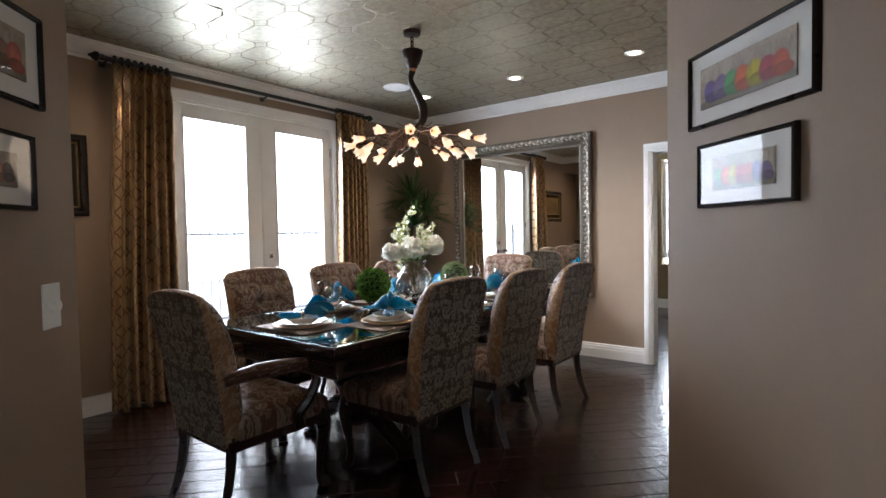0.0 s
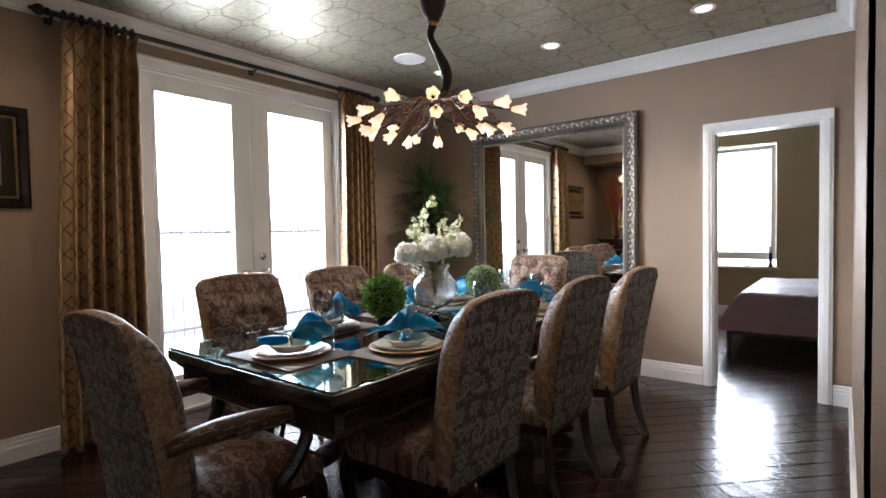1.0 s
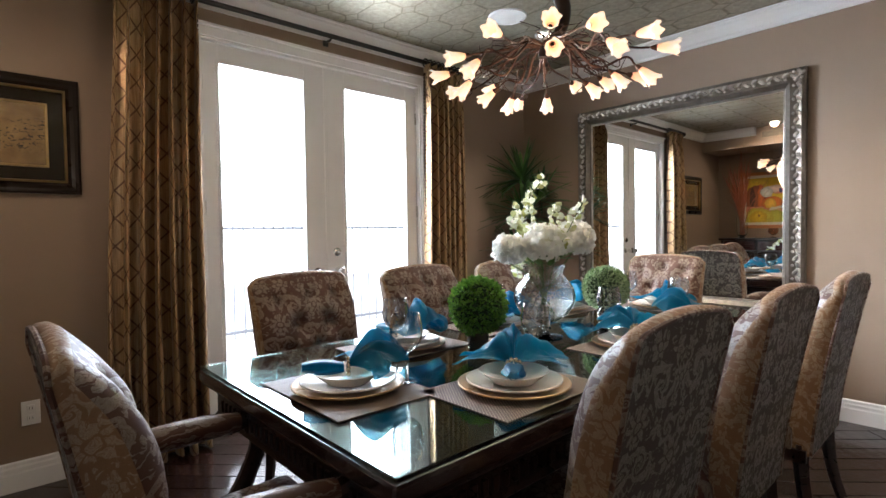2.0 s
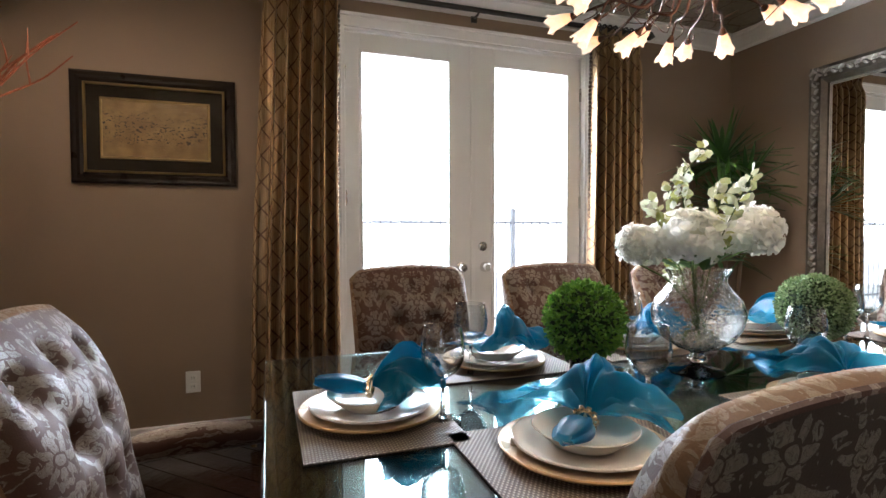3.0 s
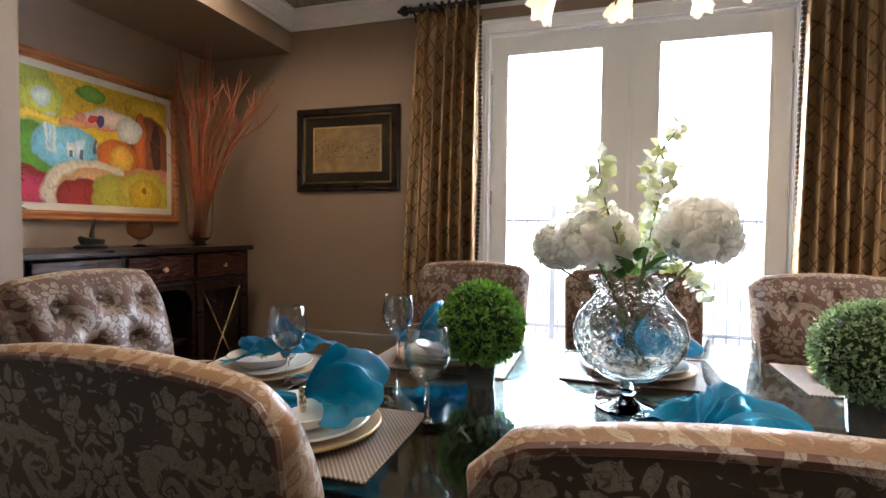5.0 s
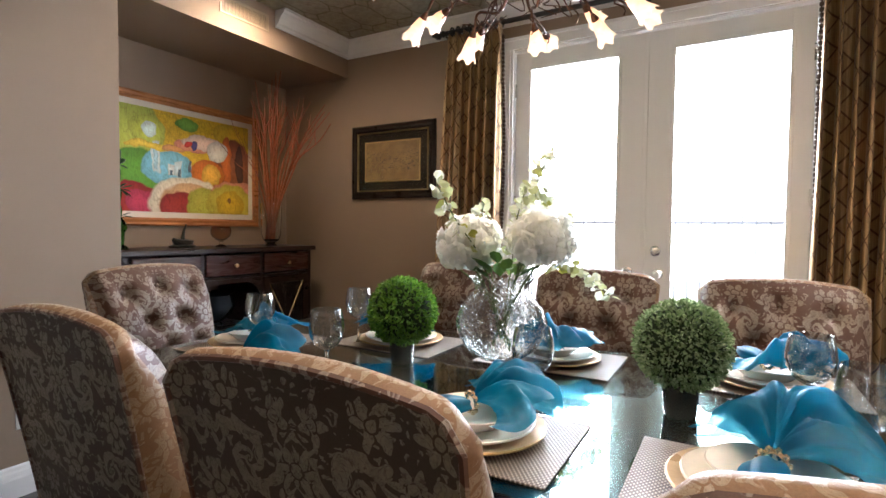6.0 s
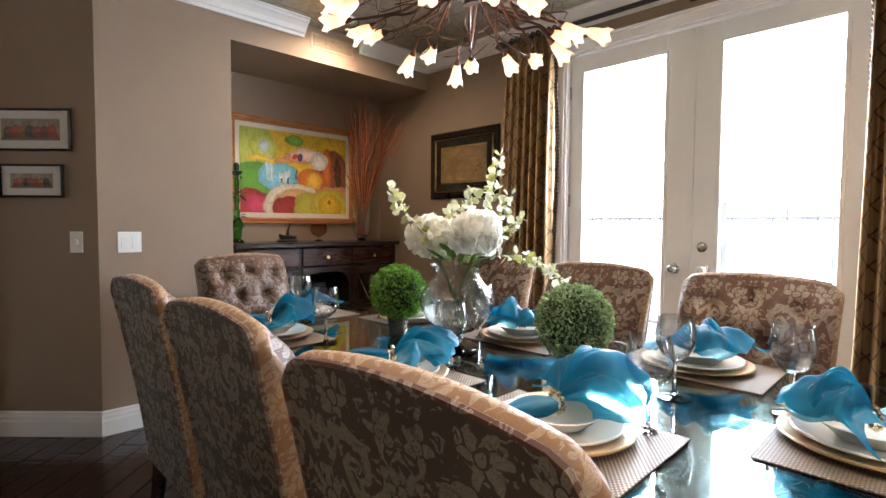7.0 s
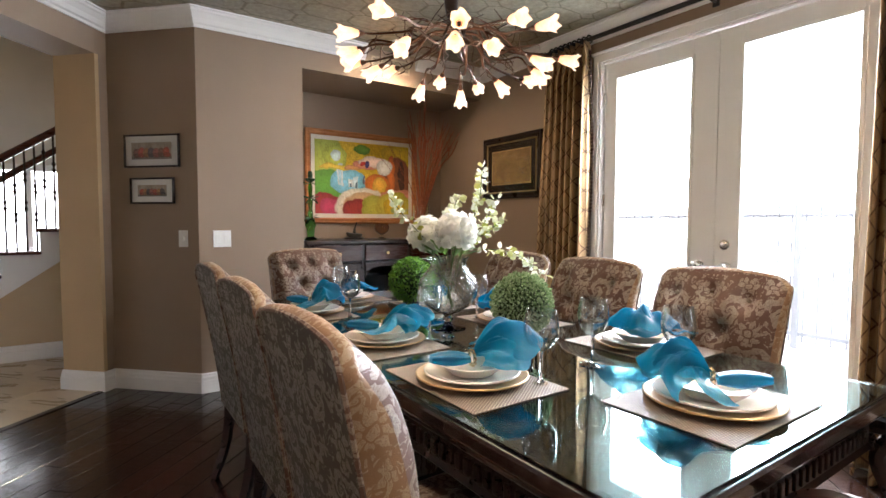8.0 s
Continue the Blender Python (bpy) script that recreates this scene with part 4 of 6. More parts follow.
def curtain(y0t, y1t, y0b, y1b, trim_side, seed):
    c = thing("curtain", "bronze satin drape with a diamond lattice and beaded edge", "curtain", "drapes at the french doors")
    rng = random.Random(seed)
    folds = 6.5
    zt, zb = 2.555, 0.012

    def f(u, v):
        e = v ** 0.8
        yt, yb = y0t + (y1t - y0t) * u, y0b + (y1b - y0b) * u
        y = yt * (1 - e) + yb * e
        near = min(1, (u if trim_side > 0 else 1 - u) * 1.7 + 0.12) ** 1.3
        amp = (0.064 + 0.018 * e) * (0.30 + 0.70 * near) * (0.85 + 0.3 * noise.noise(Vector((u * 4, v * 1.2, seed))))
        ph = 2 * math.pi * folds * (u + 0.030 * math.sin(2.4 * v + seed) * (0.2 + v) + 0.02 * noise.noise(Vector((u * 3, v * 2, seed + 9))))
        sn = math.sin(ph)
        x = -4.195 + amp * math.copysign(abs(sn) ** 0.75, sn) + 0.006 * math.sin(2.3 * ph + 1 + 3 * v) + 0.02 * e * math.sin(9 * u + seed)
        y += 0.028 * math.cos(ph) * (0.6 + 0.6 * e)
        pinch = math.exp(-((v - 0.05) / 0.022) ** 2)
        x = x * (1 - 0.45 * pinch) + (-4.215) * 0.45 * pinch
        flare = max(0.0, (v - 0.90) / 0.10)
        x += 0.035 * flare * noise.noise(Vector((u * 9, 0.5, seed))) + 0.012 * flare * flare
        return Vector((x, y, zt + (zb - zt) * v + (0.012 * math.sin(ph * 0.5) * flare)))
    nu, nv = 150, 80
    bm = sheet(f, nu, nv)
    uvl = bm.loops.layers.uv.new("UVMap")
    bm.verts.index_update()
    width = (y1b - y0b) * 2.2
    for fc in bm.faces:
        for lp in fc.loops:
            i = lp.vert.index
            lp[uvl].uv = ((i % (nu + 1)) / nu * width, (i // (nu + 1)) / nv * 2.54)
    p = part("cloth", bm, CLOTH, c, "", True, 180)
    so = p.modifiers.new("thickness", "SOLIDIFY")
    so.thickness = 0.003
    bm = bmesh.new()
    u = 1.0 if trim_side > 0 else 0.0
    for i in range(90):
        v = 0.03 + 0.95 * i / 89
        q = f(u, v)
        e = bmesh.new()
        bmesh.ops.create_icosphere(e, subdivisions=1, radius=0.011)
        e.transform(Matrix.Translation(q + Vector((0.004, 0.011 * trim_side, 0))) @ Matrix.Diagonal((1, 1.1, 1.4, 1)))
        merge(bm, e)
    part("beaded_edge", bm, TASSEL, c, "dark beaded trim", True)["kind"] = "stuff"
    for i in range(9):
        y = y0t + (y1t - y0t) * (i + 0.5) / 9
        ring = bmesh.new()
        pts = [(-4.215 + 0.028 * math.cos(a), y, 2.578 + 0.028 * math.sin(a)) for a in [2 * math.pi * k / 14 for k in range(15)]]
        part("ring", tube(pts, 0.007, 6, ring, caps=False), BLACK, c)
    return c


curtain(1.50, 1.915, 1.40, 1.905, 1, 1)
curtain(3.60, 4.00, 3.585, 4.03, -1, 5)
rod = thing("curtain_rod", "dark wooden curtain rod with carved finials", "curtain rod")
part("rod", moved(lathe([(0, 0), (0.016, 0), (0.016, 2.60), (0, 2.60)], 16), pose(-4.215, 1.45, 2.578, -90, 0, 0)), BLACK, rod, "", True)
for y, s in ((1.45, -1), (4.05, 1)):
    part("finial", moved(lathe([(0.017, -0.01), (0.024, 0.0), (0.018, 0.015), (0.033, 0.035), (0.030, 0.055), (0.014, 0.075), (0.008, 0.09), (0, 0.094)], 14), pose(-4.215, y, 2.578, -90 * s, 0, 0)), BLACK, rod, "", True)
for y in (1.47, 2.78, 4.03):
    bm = box(XW - 0.002, y - 0.02, 2.53, XW + 0.012, y + 0.02, 2.60, 0.003)
    tube([(XW, y, 2.56), (-4.235, y, 2.555), (-4.215, y, 2.564)], 0.008, 6, bm)
    part("bracket", bm, BLACK, rod)

# ---- dining table ----
TX0, TX1, TY0, TY1, TZ = -2.94, -1.82, 1.495, 4.02, 0.78
TCX, TCY = (TX0 + TX1) / 2, (TY0 + TY1) / 2
tab = thing("dining_table", "carved dark mahogany dining table with a glass top", "table")
n = Nodes("inlaid_mahogany")
c = n.coords()
grain = n.noise(n.coords(scale=(1, 0.15, 1)), 40, 5, 0.6, 1.0)
scroll = n.t.nodes.new("ShaderNodeSeparateXYZ")
n.link(c, scroll.inputs[0])
ay = n.math("ABSOLUTE", n.math("SUBTRACT", scroll.outputs[1], TCY))
ax = n.math("ABSOLUTE", n.math("SUBTRACT", scroll.outputs[0], TCX))
cb = n.t.nodes.new("ShaderNodeCombineXYZ")
n.link(ax, cb.inputs[0])
n.link(ay, cb.inputs[1])
sw = n.noise(cb.outputs[0], 7, 1, 0.4, 3.5)
linew = n.ramp(n.math("ABSOLUTE", n.math("SUBTRACT", sw, 0.5)), [(0.008, 1.0), (0.02, 0.0)])
inside = n.math("MULTIPLY", n.math("LESS_THAN", ax, 0.33), n.math("LESS_THAN", ay, 1.02))
n.set(Base_Color=n.mix(n.math("MULTIPLY", n.math("MULTIPLY", linew, inside), 0.5), n.ramp(grain, [(0.3, (0.006, 0.003, 0.003)), (0.7, (0.022, 0.009, 0.007))]), (0.22, 0.20, 0.17)), Roughness=0.22, Coat_Weight=0.6, Coat_Roughness=0.05)
part("tabletop", box(TX0, TY0, TZ - 0.055, TX1, TY1, TZ - 0.010, 0.010), n.m, tab)
TGLASS = glass("table_glass", (0.80, 0.95, 0.93))
part("glass_top", box(TX0 + 0.004, TY0 + 0.004, TZ - 0.009, TX1 - 0.004, TY1 - 0.004, TZ, 0.003), TGLASS, tab, "clear glass sheet with a green edge")
bm = None
for a, b, w in (((TX0 + 0.05, TY0 + 0.05), (TX1 - 0.05, TY0 + 0.05), (0, -1)), ((TX1 - 0.05, TY0 + 0.05), (TX1 - 0.05, TY1 - 0.05), (1, 0)),
                ((TX1 - 0.05, TY1 - 0.05), (TX0 + 0.05, TY1 - 0.05), (0, 1)), ((TX0 + 0.05, TY1 - 0.05), (TX0 + 0.05, TY0 + 0.05), (-1, 0))):
    bm = moulding([(-0.02, 0.60), (0.0, 0.60), (0.012, 0.612), (0.004, 0.625), (0.004, 0.685), (0.02, 0.70), (0.026, 0.712), (0.04, 0.718), (0.042, 0.7245), (-0.02, 0.7245)], a, b, w, bm, -1, -1)
part("apron", bm, DARKWOOD, tab, "carved dark apron")
bm = bmesh.new()
for x in np.arange(TX0 + 0.09, TX1 - 0.06, 0.035):
    for y in (TY0 + 0.044, TY1 - 0.044):
        box(x, y - 0.006, 0.635, x + 0.02, y + 0.006, 0.675, 0.003, bm)
for y in np.arange(TY0 + 0.09, TY1 - 0.06, 0.035):
    for x in (TX0 + 0.044, TX1 - 0.044):
        box(x - 0.006, y, 0.635, x + 0.006, y + 0.02, 0.675, 0.003, bm)
part("apron_carving", bm, DARKWOOD, tab, "row of carved flutes")["kind"] = "stuff"
for y in (TY0 + 0.62, TY1 - 0.62):
    bm = lathe([(0.10, 0.14), (0.12, 0.17), (0.09, 0.21), (0.06, 0.25), (0.10, 0.32), (0.135, 0.40), (0.12, 0.47), (0.07, 0.52), (0.09, 0.55), (0.14, 0.60), (0.14, 0.61)], 20)
    part("pedestal", moved(bm, pose(TCX, y, 0)), DARKWOOD, tab, "", True)
    part("bearer", box(TX0 + 0.12, y - 0.06, 0.60, TX1 - 0.12, y + 0.06, 0.7245, 0.01), DARKWOOD, tab)
    for sx in (-1, 1):
        pts = curve([(TCX, y, 0.20), (TCX + sx * 0.16, y, 0.21), (TCX + sx * 0.30, y, 0.12), (TCX + sx * 0.40, y, 0.05), (TCX + sx * 0.47, y, 0.06), (TCX + sx * 0.45, y, 0.10)], 5)
        bm = tube(pts, [0.065 - 0.035 * i / (len(pts) - 1) for i in range(len(pts))], 10)
        merge(bm, moved(lathe([(0, 0), (0.045, 0.0), (0.05, 0.02), (0.035, 0.045), (0, 0.05)], 14), pose(TCX + sx * 0.40, y, 0)))
        part("scroll_foot", bm, DARKWOOD, tab, "carved scroll foot", True)
pts = curve([(TCX, TY0 + 0.62, 0.2), (TCX, TCY - 0.25, 0.17), (TCX, TCY, 0.21), (TCX, TCY + 0.25, 0.17), (TCX, TY1 - 0.62, 0.2)], 6)
bm = tube(pts, 0.04, 10)
part("stretcher", merge(bm, moved(lathe([(0, -0.06), (0.05, -0.03), (0.06, 0.02), (0.03, 0.07), (0, 0.1)], 14), pose(TCX, TCY, 0.22))), DARKWOOD, tab, "", True)

# ---- chairs ----
HW, ZT, ZB0 = 0.246, 1.04, 0.362


def back_y(b):
    """Rear face of the backrest, by its height."""
    return -0.250 - 0.10 * b ** 1.35


def back_top(a):
    c = max(0.0, abs(a) - 0.82) / 0.18
    return ZT - 0.024 * a * a - 0.032 * c ** 2.6


def half(b):
    return HW * (0.90 + 0.10 * b)


def thick(b):
    return 0.105 + 0.03 * math.sin(math.pi * min(1, b * 1.05)) - 0.055 * max(0, (b - 0.8) / 0.2) ** 2


BUTTONS = [(-0.58, 0.86), (0.0, 0.88), (0.58, 0.86), (-0.30, 0.68), (0.30, 0.68), (-0.58, 0.50), (0.0, 0.50), (0.58, 0.50), (-0.30, 0.33), (0.30, 0.33)]


def back_point(a, b, front):
    x = a * half(b)
    z = ZB0 + b * (back_top(a) - ZB0)
    y = back_y(b)
    if front:
        edge = max(abs(a) ** 7, b ** 14)
        t = thick(b) * (1 - 0.35 * edge) + 0.016 * (1 - a * a)
        for ba, bb in BUTTONS:
            dx, dz = (a - ba) * HW, (b - bb) * 0.62
            d2 = dx * dx + dz * dz
            t -= 0.036 * math.exp(-d2 / 0.0011) + 0.014 * math.exp(-d2 / 0.006)
            for sx, sz in ((1, 1), (-1, 1), (1, -1), (-1, -1)):
                ux, uz = sx * 0.55, sz * 0.835
                al = dx * ux + dz * uz
                if 0 < al < 0.10:
                    ac = abs(dx * uz - dz * ux)
                    t -= 0.006 * math.exp(-(ac / 0.009) ** 2) * (1 - al / 0.10)
        y += t
    return Vector((x, y, z))


def chair(arms):
    name = "dining_armchair" if arms else "dining_chair"
    lab = "tufted damask dining armchair with dark scrolled arms" if arms else "tufted damask dining chair with dark wooden legs"
    c = thing(name, lab, "chair", "chairs round the table")
    # backrest: tufted front, flat rear, boxed sides
    nu, nv = 44, 48
    own = bmesh.new()
    fr = [[own.verts.new(back_point(-1 + 2 * i / nu, j / nv, True)) for i in range(nu + 1)] for j in range(nv + 1)]
    for j in range(nv):
        for i in range(nu):
            own.faces.new((fr[j][i], fr[j][i + 1], fr[j + 1][i + 1], fr[j + 1][i]))
    key = [(-1, j / nv) for j in range(nv + 1)] + [(-1 + 2 * i / nu, 1) for i in range(1, nu + 1)] + [(1, j / nv) for j in range(nv - 1, -1, -1)]
    part("backrest", own, FABRIC, c, "button-tufted damask backrest", True, 80)
    own = bmesh.new()
    rim = [back_point(a, b, True) for a, b in key]
    prev = [own.verts.new(v) for v in rim]
    for s, puff in ((0.35, 0.010), (0.7, 0.009), (1.0, 0.0)):
        ring = []
        for (a, b), v in zip(key, rim):
            q = back_point(a, b, False)
            m = v.lerp(q, s)
            out = Vector((a if abs(a) == 1 else 0, 0, 1 if b == 1 else 0))
            ring.append(own.verts.new(m + out * puff))
        for k in range(len(rim) - 1):
            own.faces.new((prev[k], ring[k], ring[k + 1], prev[k + 1]))
        prev = ring
    part("boxing", own, FABRIC_SIDE_LIT, c, "damask edge band, tinted as warmly lit", True, 80)
    part("rear_panel", sheet(lambda u, v: back_point(-1 + 2 * u, v, False) + Vector((0, -0.004 - 0.010 * math.sin(math.pi * u) * math.sin(math.pi * min(1, v)), 0)), 20, 20), FABRIC_BACK_SHADED, c, "flat damask rear panel, ground darkened as in shade", True, 80)
    edge = [back_point(-1, j / 24, False) for j in range(25)] + [back_point(-1 + 2 * i / 24, 1, False) for i in range(1, 25)] + [back_point(1, 1 - j / 24, False) for j in range(1, 25)]
    part("piping", tube([p + Vector((0, -0.002, 0)) for p in edge], 0.0055, 6), FABRIC, c, "corded edge", True)
    for a, b in BUTTONS:
        p = back_point(a, b, True)
        bm = bmesh.new()
        bmesh.ops.create_icosphere(bm, subdivisions=1, radius=0.011)
        bm.transform(Matrix.Translation(p + Vector((0, 0.002, 0))) @ Matrix.Diagonal((1, 0.6, 1, 1)))
        part("button", bm, FABRIC, c, "", True)

    # seat
    def seat(u, v):
        a, b = -1 + 2 * u, -1 + 2 * v
        w = 0.243 + 0.02 * v
        e = max(abs(a), abs(b)) ** 6
        z = 0.500 - 0.045 * e + 0.022 * (1 - a * a) * (1 - b * b)
        for bx in (-0.5, 0.0, 0.5):
            for by in (-0.3, 0.35):
                d2 = ((a - bx) * 0.26) ** 2 + ((b - by) * 0.26) ** 2
                z -= 0.022 * math.exp(-d2 / 0.0012)
        return Vector((a * w, b * 0.235 + 0.042, z))
    own = bmesh.new()
    n = 26
    g = [[own.verts.new(seat(i / n, j / n)) for i in range(n + 1)] for j in range(n + 1)]
    for j in range(n):
        for i in range(n):
            own.faces.new((g[j][i], g[j][i + 1], g[j + 1][i + 1], g[j + 1][i]))
    rim = [g[0][i] for i in range(n)] + [g[j][n] for j in range(n)] + [g[n][i] for i in range(n, 0, -1)] + [g[j][0] for j in range(n, 0, -1)]
    prev = rim
    for dz, sc in ((-0.03, 1.012), (-0.075, 1.0)):
        ring = [own.verts.new((v.co.x * sc, v.co.y * sc, v.co.z * 0 + 0.455 + dz)) for v in rim]
        for k in range(len(rim)):
            m = (k + 1) % len(rim)
            own.faces.new((prev[k], ring[k], ring[m], prev[m]))
        prev = ring
    own.faces.new(prev)
    part("seat", own, FABRIC_SEAT, c, "", True, 80)
    for a, b in (((-0.24, -0.24), (0.24, -0.24)), ((0.24, -0.24), (0.258, 0.275)), ((0.258, 0.275), (-0.258, 0.275)), ((-0.258, 0.275), (-0.24, -0.24))):
        d = Vector((b[0] - a[0], b[1] - a[1], 0)).normalized()
        w = (-d.y, d.x)
        part("seat_rail", moulding([(0, 0.335), (0.022, 0.335), (0.022, 0.383), (0, 0.383)], a, b, w), DARKWOOD, c)
    # legs: sabre at the rear, cabriole in front
    for s in (-1, 1):
        pts = curve([(s * 0.213, -0.215, 0.40), (s * 0.213, -0.222, 0.28), (s * 0.215, -0.245, 0.14), (s * 0.218, -0.295, 0.0)], 5)
        part("leg", tube(pts, [0.029 - 0.010 * i / (len(pts) - 1) for i in range(len(pts))], 4), DARKWOOD, c, "", True, 30)
        pts = curve([(s * 0.223, 0.245, 0.40), (s * 0.24, 0.268, 0.30), (s * 0.228, 0.25, 0.15), (s * 0.226, 0.25, 0.05), (s * 0.238, 0.275, 0.0)], 5)
        bm = tube(pts, [0.042, 0.044, 0.045, 0.044, 0.042, 0.038, 0.034, 0.03, 0.027, 0.024, 0.022, 0.021, 0.02, 0.02, 0.022, 0.024, 0.026, 0.028, 0.03, 0.03, 0.03][:len(pts)], 8)
        part("leg", bm, DARKWOOD, c, "carved cabriole front leg", True)
        if arms:
            pts = curve([(s * 0.24, -0.26, 0.66), (s * 0.262, -0.12, 0.675), (s * 0.278, 0.02, 0.672), (s * 0.283, 0.13, 0.665)], 6)
            part("arm_pad", tube(pts, [0.030 + 0.010 * math.sin(math.pi * i / (len(pts) - 1)) for i in range(len(pts))], 10, flat=0.9), FABRIC, c, "padded damask arm", True)
            pts = curve([(s * 0.283, 0.10, 0.655), (s * 0.288, 0.19, 0.672), (s * 0.293, 0.245, 0.650), (s * 0.293, 0.235, 0.615), (s * 0.29, 0.20, 0.622)], 6)
            part("scroll_handle", tube(pts, [0.026] * 8 + [0.024] * (len(pts) - 8), 8), DARKWOOD, c, "dark carved scroll", True)
            pts = curve([(s * 0.283, 0.16, 0.655), (s * 0.293, 0.19, 0.58), (s * 0.283, 0.15, 0.49), (s * 0.263, 0.10, 0.42), (s * 0.255, 0.11, 0.36)], 6)
            part("arm_post", tube(pts, [0.022 + 0.010 * (i / len(pts)) for i in range(len(pts))], 8), DARKWOOD, c, "dark curved arm post", True)
    return c


ch = chair(False)
ch.matrix_world = pose(-1.90, 2.085, 0, 0, 0, 90)
for x, y, r in ((-1.865, 2.78, 90), (-1.825, 3.455, 90), (-3.02, 2.085, -90), (-2.945, 2.75, -90), (-2.885, 3.40, -90)):
    copy_thing(ch, pose(x, y, 0, 0, 0, r))
ac = chair(True)
ac.matrix_world = pose(-2.35, 1.385, 0, 0, 0, 0)
nc = copy_thing(ac, pose(-2.66, 4.22, 0, 0, 0, 188))

# ---- place settings ----
n = Nodes("woven_mat")
c = n.coords()
s = n.t.nodes.new("ShaderNodeSeparateXYZ")
n.link(c, s.inputs[0])
wx = n.math("SINE", n.math("MULTIPLY", s.outputs[0], 700))
wy = n.math("SINE", n.math("MULTIPLY", s.outputs[1], 500))
weave = n.math("MULTIPLY", wx, wy)
n.set(Base_Color=n.ramp(weave, [(0.2, (0.09, 0.06, 0.04)), (0.7, (0.38, 0.31, 0.23))]), Roughness=0.5)
n.bump(weave, 0.5, 0.001)
MAT = n.m
CHINA = plain("cream_china", (0.78, 0.72, 0.64), 0.12, vary=0.03)
CHARGER = plain("gold_rim_charger", (0.56, 0.40, 0.24), 0.3, 0.2, 0.12)
RIMGOLD = plain("dull_gold_rim", (0.42, 0.27, 0.12), 0.35, 0.7, 0.15)
n = Nodes("sheer_turquoise_organza")
c = n.coords()
tn = n.noise(c, 260, 2)
hue = n.ramp(n.noise(c, 8, 3), [(0.3, (0.0, 0.085, 0.195)), (0.7, (0.0, 0.20, 0.36))])
n.set(Base_Color=hue, Roughness=0.32, Specular_IOR_Level=0.35)
n.bump(n.mix(0.6, tn, n.noise(c, 34, 3, 0.6, 1.5)), 0.25, 0.003)
tl, clear = n.t.nodes.new("ShaderNodeBsdfTranslucent"), n.t.nodes.new("ShaderNodeBsdfTransparent")
n.link(hue, tl.inputs[0])
clear.inputs[0].default_value = (0.45, 0.85, 0.95, 1)
mx, mx2 = n.t.nodes.new("ShaderNodeMixShader"), n.t.nodes.new("ShaderNodeMixShader")
mx.inputs[0].default_value, mx2.inputs[0].default_value = 0.35, 0.22
n.link(n.b.outputs[0], mx.inputs[1])
n.link(tl.outputs[0], mx.inputs[2])
n.link(mx.outputs[0], mx2.inputs[1])
n.link(clear.outputs[0], mx2.inputs[2])
n.link(mx2.outputs[0], n.t.nodes["Material Output"].inputs[0])
ORGANZA = n.m
RINGM = plain("gold_silver_ring", (0.66, 0.55, 0.38), 0.22, 1.0)


def place_mat(m):
    p = thing("placemat", "woven beige placemat on the glass top", "placemat", "place settings", at=m)
    part("weave", box(-0.215, -0.16, 0.0005, 0.215, 0.16, 0.004, 0.001), MAT, p)


def plates(m):
    for nm, lab, r, h, z, mt in (("charger_plate", "gold-rimmed charger plate on a placemat", 0.158, 0.016, 0.0045, CHARGER), ("dinner_plate", "cream china dinner plate", 0.135, 0.018, 0.013, CHINA), ("soup_bowl", "shallow cream china bowl", 0.098, 0.030, 0.0225, CHINA)):
        p = thing(nm, lab, "plate", "place settings", at=m @ pose(0, 0, z))
        k = r * 0.62
        part("body", lathe([(0, 0), (k, 0), (k * 1.05, 0.003), (r * 0.97, h - 0.002), (r, h), (r * 0.985, h + 0.002), (k * 1.04, 0.0075), (0, 0.006)], 40), mt, p, "", True)
        if nm != "soup_bowl":
            part("rim", lathe([(r * 0.985, h - 0.001), (r * 1.004, h - 0.002), (r * 1.006, h + 0.001), (r * 0.985, h + 0.0025)], 40), RIMGOLD if nm == "charger_plate" else CHINA, p, "thin rim band", True)


